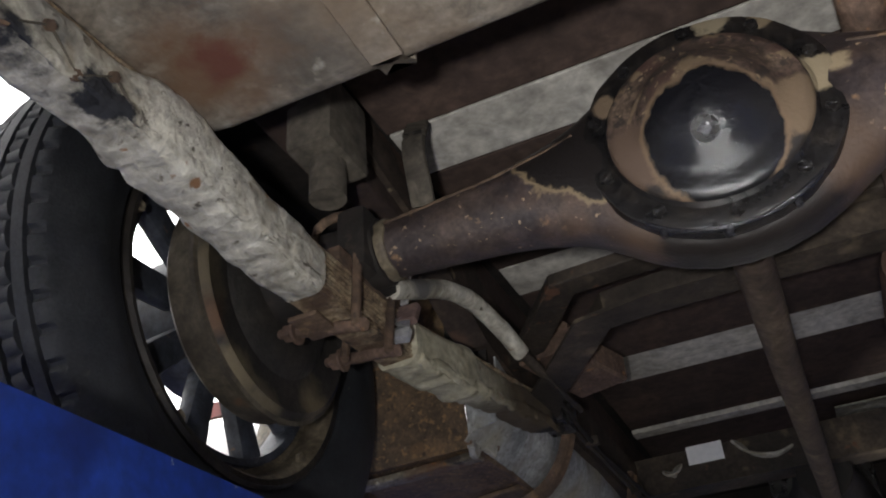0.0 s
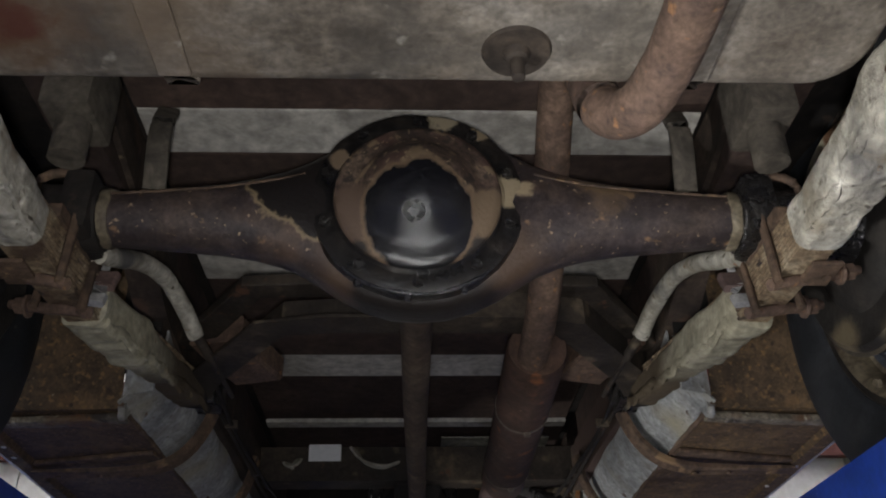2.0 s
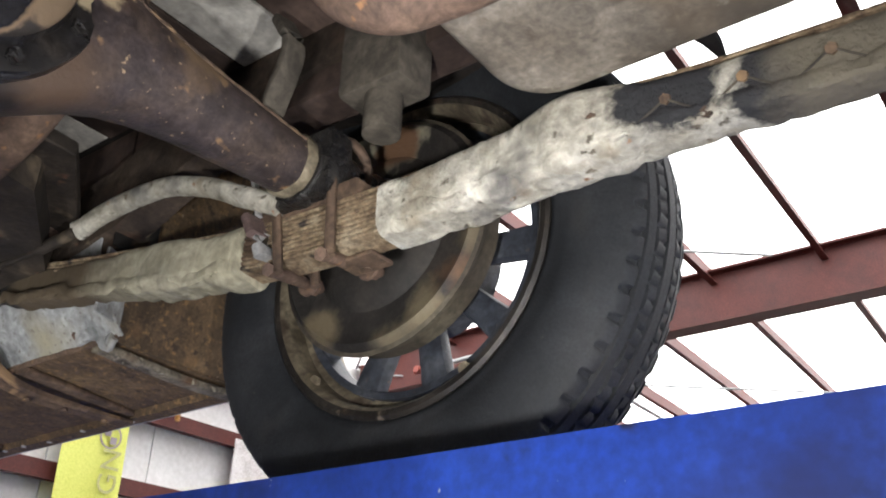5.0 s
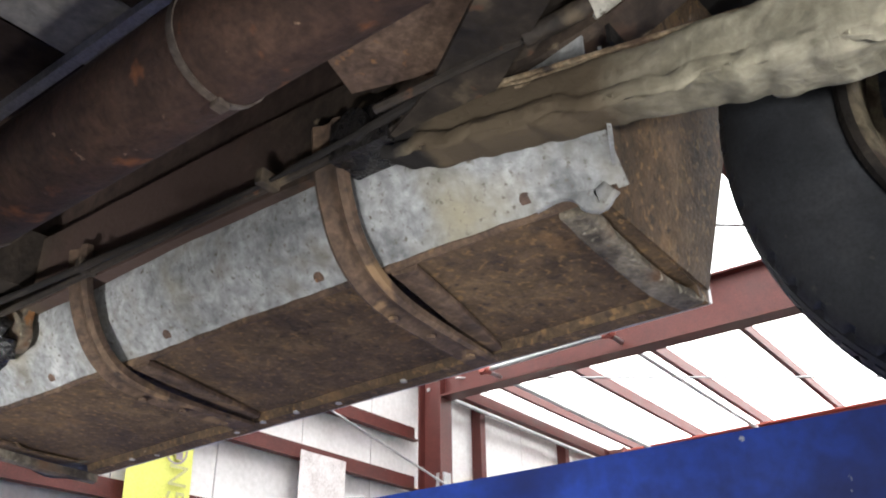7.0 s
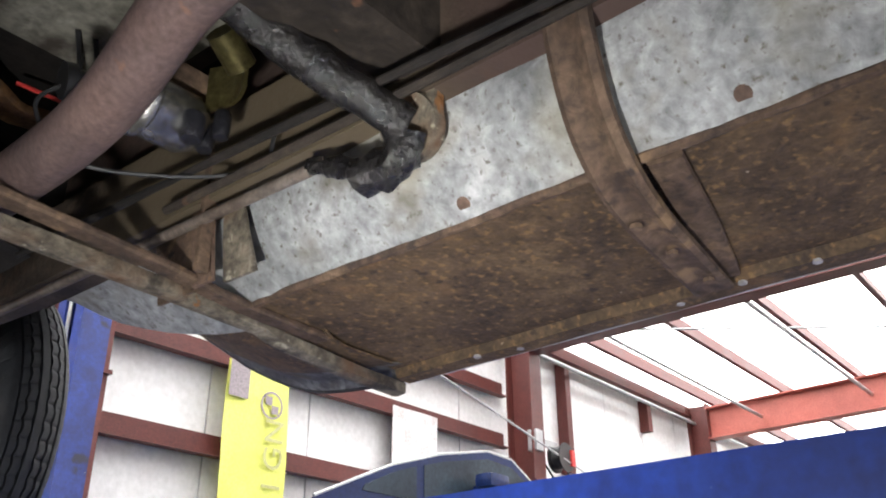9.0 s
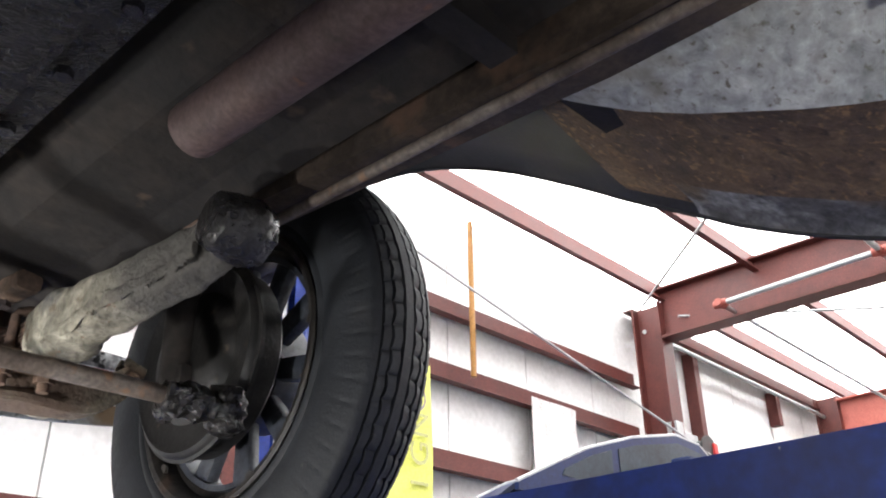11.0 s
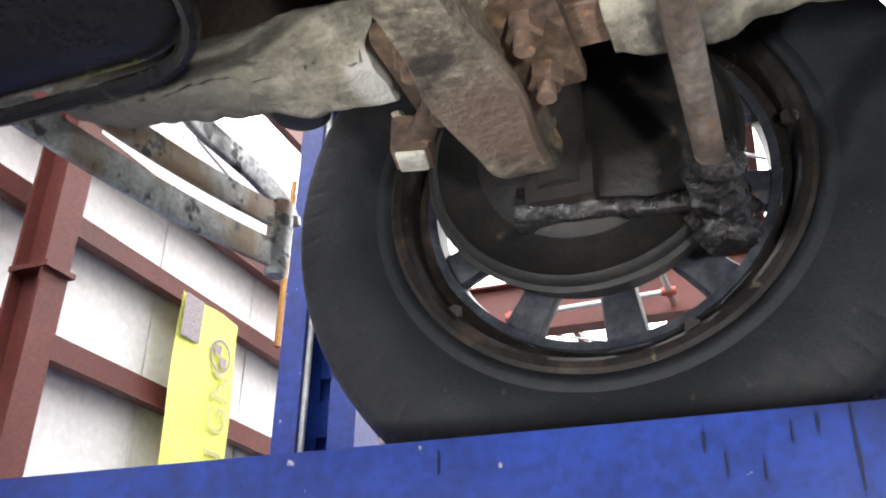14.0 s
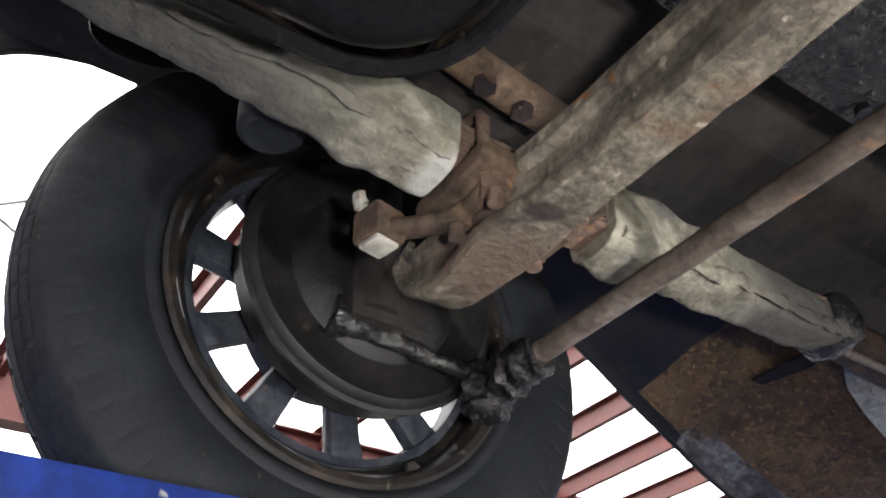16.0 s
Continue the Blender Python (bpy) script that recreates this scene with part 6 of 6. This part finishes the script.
for s in (1, -1):
    bm = bmesh.new()
    box(bm, (s * 0.31 - 0.05, YA - 0.068, 2.062), (s * 0.31 + 0.05, YA + 0.068, 2.080), 0.008)
    part("spring_pad", bm, RUST, fax, "rusty spring pad")
    for x, y in ((0.28, -0.041), (0.335, -0.041), (0.28, 0.041), (0.335, 0.041)):
        bm = bmesh.new()
        hexhead(bm, (s * x, YA + y, 2.062), (0, 0, -1), 0.014, 0.013, 0.012)
        part("pad_nut", bm, RUST_RED, fax)
    for y in (-0.05, 0.05):
        bm = bmesh.new()
        pts = [(s * 0.28, YA + y, 2.06), (s * 0.28, YA + y, 2.12)] + [(s * (0.31 - 0.03 * math.cos(radians(a))), YA + y, 2.125 + 0.014 * math.sin(radians(a))) for a in range(0, 181, 30)] + [(s * 0.34, YA + y, 2.12), (s * 0.34, YA + y, 2.06)]
        sweep(bm, pts, circle(0.0065, 10))
        part("u_bolt", bm, RUST_RED, fax)
    # brake lever: a forged arm from a square socket to two bolts
    bm = bmesh.new()
    sweep(bm, smooth_path([(s * 0.270, YA + 0.040, 2.060), (s * 0.300, YA + 0.041, 2.058), (s * 0.335, YA + 0.046, 2.056), (s * 0.362, YA + 0.064, 2.058), (s * 0.384, YA + 0.083, 2.062)], 5), rrect(0.022, 0.015, 0.45, 3), scale=lambda u: (0.72 + 0.36 * abs(math.cos(u * 4.4)), 1), jitter=0.0008, freq=60)
    lv = part("brake_lever", bm, RUST, fax, "rusty forged brake lever")
    bm = bmesh.new()
    box(bm, (s * 0.388 - 0.0165, YA + 0.070, 2.046), (s * 0.388 + 0.0165, YA + 0.103, 2.080), 0.005, Matrix.Rotation(radians(s * 12), 4, "Z"))
    part("socket", bm, RUST, lv, "rusty square socket")
    bm = bmesh.new()
    box(bm, (s * 0.388 - 0.0125, YA + 0.074, 2.042), (s * 0.388 + 0.0125, YA + 0.099, 2.05), 0.003, Matrix.Rotation(radians(s * 12), 4, "Z"))
    part("bush", bm, CANVAS_WHITE, lv, "off-white square bush")
    bm = bmesh.new()
    sweep(bm, smooth_path([(s * 0.392, YA + 0.094, 2.075), (s * 0.396, YA + 0.10, 2.088), (s * 0.393, YA + 0.104, 2.1)], 4), rrect(0.014, 0.010, 0.4, 2), jitter=0.003, freq=80)
    part("rag_end", bm, CANVAS_WHITE, lv, "torn pale canvas scrap")
    # kingpin knuckle
    bm = bmesh.new()
    rod(bm, (s * 0.545, YA, 2.085), (s * 0.54, YA, 2.25), 0.026, 18)
    box(bm, (s * 0.53, YA - 0.035, 2.07), (s * 0.578, YA + 0.035, 2.13), 0.012)
    part("knuckle", bm, DARK, fax, "dark steering knuckle")
    bm = bmesh.new()
    sweep(bm, smooth_path([(s * 0.556, YA + 0.045, 2.078), (s * 0.555, YA + 0.0, 2.071), (s * 0.552, YA - 0.06, 2.062), (s * 0.548, YA - 0.13, 2.052)], 6), circle(0.0125, 16), scale=lambda u: (1.7 - 0.95 * min(u * 1.8, 1), 1.7 - 0.95 * min(u * 1.8, 1)), jitter=0.005, freq=70)
    part("steering_arm", bm, GREASE, fax, "greasy black steering arm")
# tie rod behind the axle
bm = bmesh.new()
rod(bm, (-0.50, 2.718, 2.038), (0.50, 2.718, 2.038), 0.0122, 18)
tie = part("tie_rod", bm, TIE, car, "rusty tie rod")
for s in (1, -1):
    bm = bmesh.new()
    sweep(bm, smooth_path([(s * 0.448, 2.718, 2.038), (s * 0.48, 2.718, 2.037), (s * 0.52, 2.718, 2.034), (s * 0.56, 2.718, 2.03)], 6), circle(0.0225, 20), jitter=0.009, seed=s, freq=75, scale=lambda u: (0.62 + 0.45 * math.sin(math.pi * min(1, 0.15 + u)),) * 2)
    sweep(bm, smooth_path([(s * 0.545, 2.717, 2.066), (s * 0.545, 2.717, 2.04), (s * 0.545, 2.717, 2.016), (s * 0.545, 2.717, 2.000)], 6), circle(0.026, 20), jitter=0.009, seed=s + 3, freq=75, scale=lambda u: (0.3 + 0.8 * math.sin(math.pi * (0.12 + 0.83 * u)) ** 0.6,) * 2)
    part("rod_end", bm, GREASE, tie, "tie rod end caked in black grease")

# steering box arm and drag link
bm = bmesh.new()
sweep(bm, smooth_path([(0.10, 1.455, 2.285), (0.22, 1.42, 2.24), (0.29, 1.40, 2.205), (0.35, 1.37, 2.17), (0.405, 1.345, 2.145)], 7), circle(0.018, 18), jitter=0.0035, freq=45)
st = part("steering_shaft", bm, GREASE, car, "steering cross shaft caked in grease")
bm = bmesh.new()
sweep(bm, smooth_path([(0.405, 1.345, 2.14), (0.41, 1.36, 2.115), (0.405, 1.40, 2.11)], 5), circle(0.018, 14), jitter=0.008, freq=60)
sweep(bm, smooth_path([(0.405, 1.395, 2.115), (0.402, 1.42, 2.13), (0.40, 1.462, 2.146)], 5), circle(0.012, 12), jitter=0.005, freq=70, scale=lambda u: (1.1 - 0.45 * u, 1.1 - 0.45 * u))
part("drop_arm", bm, GREASE, st, "greasy drop arm")
bm = bmesh.new()
rod(bm, (0.40, 1.44, 2.142), (0.385, 2.62, 2.155), 0.0065, 12)
part("drag_link", bm, TIE, car, "thin rusty drag link")
bm = bmesh.new()
rod(bm, (0.412, 1.35, 2.15), (0.428, 1.35, 2.155), 0.032, 22)
box(bm, (0.412, 1.318, 2.15), (0.428, 1.382, 2.22), 0.006)
part("boss", bm, MUD, st, "muddy round boss on the frame")
# rusty hanger plates between frame and cross channel
for top_a, top_b, low_a, low_b, x, m in ((1.748, 1.668, 1.735, 1.668, 0.418, RUST), (1.666, 1.630, 1.664, 1.630, 0.412, RUST_RED), (1.626, 1.612, 1.626, 1.575, 0.424, MUD)):
    bm = bmesh.new()
    sheet(bm, [[(x + 0.012 * f ** 2, (top_a + (low_a - top_a) * f) * (1 - k / 3) + (top_b + (low_b - top_b) * f) * k / 3, 2.236 - 0.154 * f) for k in range(4)] for f in (0, 0.33, 0.66, 1.0)], 0.005)
    part("hanger_plate", bm, m, car, "flat rusty hanger plate", smooth=False)
bm = bmesh.new()
box(bm, (0.397, 1.626, 2.085), (0.412, 1.634, 2.234), 0.002)
part("hanger_flange", bm, RUST, car, "rusty turned edge of the hanger", smooth=False)

# engine, gearbox and sump
bm = bmesh.new()
box(bm, (-0.15, 1.78, 2.14), (0.13, 2.9, 2.42), 0.05)
eng = part("engine", bm, GREASE, car, "black greasy engine and sump")
bm = bmesh.new()
sweep(bm, smooth_path([(0, 1.35, 2.19), (0, 1.5, 2.2), (0, 1.65, 2.2), (0, 1.80, 2.22)], 5), circle(0.10, 24), scale=lambda u: (0.6 + 0.6 * u, 0.6 + 0.5 * u), jitter=0.004)
part("gearbox", bm, DARK, eng, "dark grimy gearbox casing")
bm = bmesh.new()
box(bm, (-0.06, 2.02, 2.11), (0.08, 2.6, 2.16), 0.02)
part("sump", bm, GREASE, eng, "oily ribbed sump")
for k in range(9):
    bm = bmesh.new()
    hexhead(bm, (0.1, 1.86 + k * 0.11, 2.14), (0, 0, -1), 0.008, 0.008)
    part("sump_bolt", bm, OIL, eng)
bm = bmesh.new()
lathe(bm, [(-0.05, 0.0), (-0.05, 0.026), (-0.044, 0.031), (-0.03, 0.033), (-0.026, 0.036), (-0.018, 0.036), (-0.014, 0.032), (0.03, 0.032), (0.045, 0.024), (0.052, 0.012), (0.054, 0)], (0.30, 1.58, 2.21), "x", 32)
can = part("filter_canister", bm, POLISHED, car, "small polished metal canister")
bm = bmesh.new()
rod(bm, (0.245, 1.58, 2.205), (0.215, 1.585, 2.198), 0.013, 14)
rod(bm, (0.215, 1.585, 2.198), (0.205, 1.587, 2.196), 0.018, 14)
part("cap", bm, BLACK_PLASTIC, can, "black cap")
bm = bmesh.new()
sweep(bm, smooth_path([(0.21, 1.587, 2.197), (0.2, 1.62, 2.18), (0.26, 1.66, 2.165), (0.34, 1.60, 2.16), (0.39, 1.53, 2.165), (0.375, 1.49, 2.18)], 6), circle(0.0022, 6))
part("wire", bm, BLACK_PLASTIC, can, "thin black wire")
bm = bmesh.new()
box(bm, (0.30, 1.565, 2.235), (0.36, 1.595, 2.27), 0.004)
part("bracket", bm, RUST, can, smooth=False)
bm = bmesh.new()
sheet(bm, [[(0.340 + 0.012 * math.sin(0.5 * k), 1.495 + 0.011 * k, 2.222 + 0.026 * j) for j in range(3)] for k in range(7)], 0.004)
rod(bm, (0.335, 1.50, 2.245), (0.30, 1.49, 2.262), 0.016, 16)
part("brass_fitting", bm, BRASS, can, "tarnished brass fitting")
bm = bmesh.new()
for a, r in (((0.322, 1.552, 2.19), 0.013), ((0.348, 1.566, 2.196), 0.010), ((0.345, 1.536, 2.197), 0.009)):
    lathe(bm, [(-0.016, 0), (-0.015, r * 0.8), (-0.006, r), (0.012, r), (0.016, r * 0.7), (0.016, 0)], a, "z", 16)
part("banjo_nut", bm, OIL, can, "oily black pipe nuts")
# pale plate under the toe board, with pieces of the clutch linkage and the loom
bm = bmesh.new()
box(bm, (0.07, 1.43, 2.358), (0.375, 1.775, 2.364), 0.002)
part("toe_plate", bm, OLIVE, body, "pale olive plate under the toe board", smooth=False)
bm = bmesh.new()
sweep(bm, smooth_path([(0.195, 1.822, 2.335), (0.235, 1.848, 2.325), (0.275, 1.866, 2.322), (0.315, 1.868, 2.33)], 6), rrect(0.040, 0.014, 0.3, 2), jitter=0.002, freq=50)
part("clutch_lever", bm, COPPER, car, "orange-brown cast lever")
bm = bmesh.new()
sweep(bm, smooth_path([(0.255, 1.826, 2.335), (0.29, 1.812, 2.328), (0.32, 1.805, 2.326)], 5), circle(0.0026, 8))
loom = part("red_wire", bm, ORANGE, car, "thin red wire")
bm = bmesh.new()
sweep(bm, [(0.318, 1.806, 2.326), (0.342, 1.797, 2.325)], rrect(0.010, 0.009, 0.4, 2))
part("connector", bm, CONNECTOR, loom, "bright blue wire connector")
bm = bmesh.new()
for dx in (0.0, 0.022):
    sweep(bm, smooth_path([(0.262 + dx, 1.71, 2.356), (0.30 + dx, 1.76, 2.33), (0.335 + dx * 0.6, 1.80, 2.315), (0.36, 1.845, 2.32)], 6), circle(0.0032, 8))
part("cable", bm, BLACK_PLASTIC, loom, "two black cables")
# shiny splash pan between the front frame horns
bm = bmesh.new()
tub(bm, 0, 3.15, 0.452, 0.29, 0.085, [(2.27, 0.004), (2.25, 0), (2.075, 0), (2.062, 0.003), (2.054, 0.010), (2.050, 0.022), (2.049, 0.05)])
pan = part("splash_pan", bm, BLACK_GLOSS, car, "glossy black rounded front splash pan")
bm = bmesh.new()
ring = [(a, b) for a, b in rrect(0.45, 0.288, 0.285, 6)]
sweep(bm, [(a, 3.15 + b, 2.046) for a, b in ring + ring[:1]], circle(0.007, 8), caps=False)
part("pan_lip", bm, BLACK_GLOSS, pan)
# greasy mount bar and fittings above the front axle
for s in (1, -1):
    bm = bmesh.new()
    sweep(bm, [(s * 0.265, 2.955, 2.178), (s * 0.276, 2.883, 2.174), (s * 0.287, 2.810, 2.178)], rrect(0.034, 0.026, 0.3, 2), jitter=0.003, freq=50)
    mb = part("mount_bar", bm, RUST, car, "rusty brown engine mount bar")
    for f in (0.3, 0.62):
        bm = bmesh.new()
        hexhead(bm, (s * (0.265 + f * 0.022), 2.955 + f * -0.145, 2.163), (0, 0, -1), 0.011, 0.009)
        part("mount_bolt", bm, AXLE, mb)
# dark pans beside the engine
for s in (1, -1):
    bm = bmesh.new()
    sheet(bm, [[(s * x, y, z) for x, z in ((0.12, 2.235), (0.22, 2.20), (0.32, 2.19), (0.36, 2.18))] for y in (1.93, 2.2, 2.5, 2.96)], 0.003)
    part("engine_pan", bm, DARK, car, "dark sheet pan beside the engine", smooth=False)
    bm = bmesh.new()
    box(bm, (s * 0.252, 2.76, 2.196), (s * 0.335, 2.925, 2.203), 0.002)
    fp = part("frame_plate", bm, RUST, car, "flat rusty frame plate", smooth=False)
    bm = bmesh.new()
    hexhead(bm, (s * 0.285, 2.86, 2.197), (0, 0, -1), 0.009, 0.008)
    part("plate_bolt", bm, RUST_RED, fp)
    bm = bmesh.new()
    sheet(bm, [[(s * x, y, 2.30) for x in (0.0, 0.18, 0.34)] for y in (2.75, 3.0, 3.3)], 0.003)
    part("radiator_apron", bm, DARK, car, smooth=False)
# bumper: two curved bars that close on an end post, and a bent brace behind
for z0, z1, hh in ((2.147, 2.172, 0.040), (2.203, 2.228, 0.036)):
    bm = bmesh.new()
    pts = []
    for k in range(49):
        u = -1 + 2 * k / 48
        pts.append((0.712 * u, 3.336 - 0.048 * abs(u) ** 3, z0 + (z1 - z0) * abs(u) ** 2.5))
    sweep(bm, pts, rrect(0.009, hh, 0.35, 2))
    part("bumper_bar", bm, CHROME, car, "pitted rust-streaked chrome bumper bar")
for s in (1, -1):
    bm = bmesh.new()
    lathe(bm, [(-0.058, 0.0), (-0.058, 0.012), (-0.054, 0.015), (-0.03, 0.015), (-0.028, 0.017), (0.03, 0.017), (0.032, 0.015), (0.052, 0.015), (0.056, 0.011), (0.056, 0.0)], (s * 0.718, 3.288, 2.20), "z", 22)
    part("bumper_end", bm, CHROME, car, "chrome bumper end post")
    bm = bmesh.new()
    sweep(bm, smooth_path([(s * 0.34, 3.20, 2.285), (s * 0.43, 3.27, 2.272), (s * 0.525, 3.30, 2.271), (s * 0.661, 3.302, 2.274), (s * 0.73, 3.292, 2.252), (s * 0.742, 3.288, 2.225)], 6), rrect(0.010, 0.034, 0.3, 2))
    part("bumper_brace", bm, CHROME_DARK, car, "bumper brace with flaking black paint over bright metal")
    bm = bmesh.new()
    sweep(bm, smooth_path([(s * 0.345, 3.26, 2.245), (s * 0.36, 3.30, 2.225), (s * 0.40, 3.325, 2.21)], 5), rrect(0.012, 0.05, 0.2, 1))
    part("bumper_iron", bm, RUST, car, "rusty bumper iron")
local(car)

# ---- parked car on the far side ----
parked = thing("parked_car", "dark blue car with a pale roof, raised behind the lift", "car", (4.9, 4.6, 1.75))
bm = bmesh.new()
box(bm, (2.85, 3.9, 1.98), (7.0, 5.35, 2.42), 0.12)
part("body", bm, CAR_BLUE, parked, "dark blue bodywork")
near = [(2.70, 2.43), (2.98, 2.55), (3.22, 2.65), (3.6, 2.765), (4.03, 2.855), (4.27, 2.845), (4.72, 2.62)]
mid = [(2.72, 2.46), (3.02, 2.60), (3.30, 2.71), (3.72, 2.83), (4.2, 2.92), (4.7, 2.90), (5.5, 2.64)]


def at(curve, u):
    f = u * (len(curve) - 1)
    k = min(int(f), len(curve) - 2)
    return Vector(curve[k]).lerp(Vector(curve[k + 1]), f - k)


bm = bmesh.new()
rows_ = []
for k in range(25):
    u = k / 24
    a, b = at(near, u), at(mid, u)
    rows_.append([(a[0] + (b[0] - a[0]) * f + 0.75 * (1 - u) * g, 3.95 + 1.1 * g, a[1] + (b[1] - a[1]) * f * (0.25 + 0.75 * u)) for f, g in ((0, 0), (0.45, 0.12), (0.8, 0.28), (1, 0.5), (0.8, 0.72), (0.45, 0.88), (0, 1))])
sheet(bm, rows_[:17], 0.02)
cabin = part("roof", bm, CAR_BLUE, parked, "dark blue roof")
bm = bmesh.new()
sheet(bm, rows_[16:], 0.012)
part("windscreen", bm, GLASS_REFLECTION, parked, "curved windscreen with a bright reflection put into its colour")
for y in (3.95, 5.05):
    bm = bmesh.new()
    far = 0.75 if y > 4 else 0.0
    vs = [bm.verts.new((x + far * (1 - k / 6), y, z)) for k, (x, z) in enumerate(near)] + [bm.verts.new((4.74, y, 2.4)), bm.verts.new((2.70 + far, y, 2.4))]
    f = bm.faces.new(vs)
    bm.normal_update()
    bmesh.ops.solidify(bm, geom=[f], thickness=0.02)
    part("body_side", bm, CAR_BLUE, parked, smooth=False)
    bm = bmesh.new()
    sweep(bm, [(x + far * (1 - k / 6), y - 0.012, z + 0.006) for k, (x, z) in enumerate(near)], rrect(0.016, 0.016, 0.3, 2))
    part("drip_rail", bm, GALV, parked, "pale roof drip rail")
for pts in ([(3.00, 2.50), (3.40, 2.50), (3.40, 2.675), (3.24, 2.625), (3.02, 2.53)], [(3.46, 2.50), (4.62, 2.50), (4.60, 2.64), (4.26, 2.80), (4.03, 2.815), (3.62, 2.735), (3.46, 2.69)]):
    bm = bmesh.new()
    f = bm.faces.new([bm.verts.new((x, 3.926, z)) for x, z in pts])
    bm.normal_update()
    bmesh.ops.solidify(bm, geom=[f], thickness=0.008)
    part("side_window", bm, GLASS_DARK, parked, smooth=False)
bm = bmesh.new()
box(bm, (3.80, 3.74, 2.61), (3.98, 3.86, 2.69), 0.035)
box(bm, (3.88, 3.85, 2.62), (3.92, 3.95, 2.64))
part("mirror", bm, CAR_BLUE, parked)
for x in (3.4, 6.2):
    for y in (3.95, 5.15):
        bm = bmesh.new()
        lathe(bm, [(-0.1, 0.2), (-0.1, 0.3), (0.1, 0.3), (0.1, 0.2)], (x, y, 2.03), "y", 32)
        part("tyre", bm, RUBBER, parked)
local(parked)
lift2 = thing("second_lift", "blue lift that carries the parked car", "vehicle lift", (4.9, 4.6, 0))
for y in (3.95, 5.15):
    bm = bmesh.new()
    box(bm, (2.4, y - 0.22, 1.62), (7.2, y + 0.22, 1.73))
    part("runway", bm, BLUE, lift2, smooth=False)
for x in (2.6, 7.0):
    for y in (3.62, 5.45):
        bm = bmesh.new()
        box(bm, (x - 0.07, y - 0.07, 0), (x + 0.07, y + 0.07, 1.72))
        part("post", bm, BLUE, lift2, smooth=False)
    bm = bmesh.new()
    box(bm, (x - 0.06, 3.69, 1.52), (x + 0.06, 5.38, 1.62))
    part("crossbeam", bm, BLUE, lift2, smooth=False)
local(lift2)
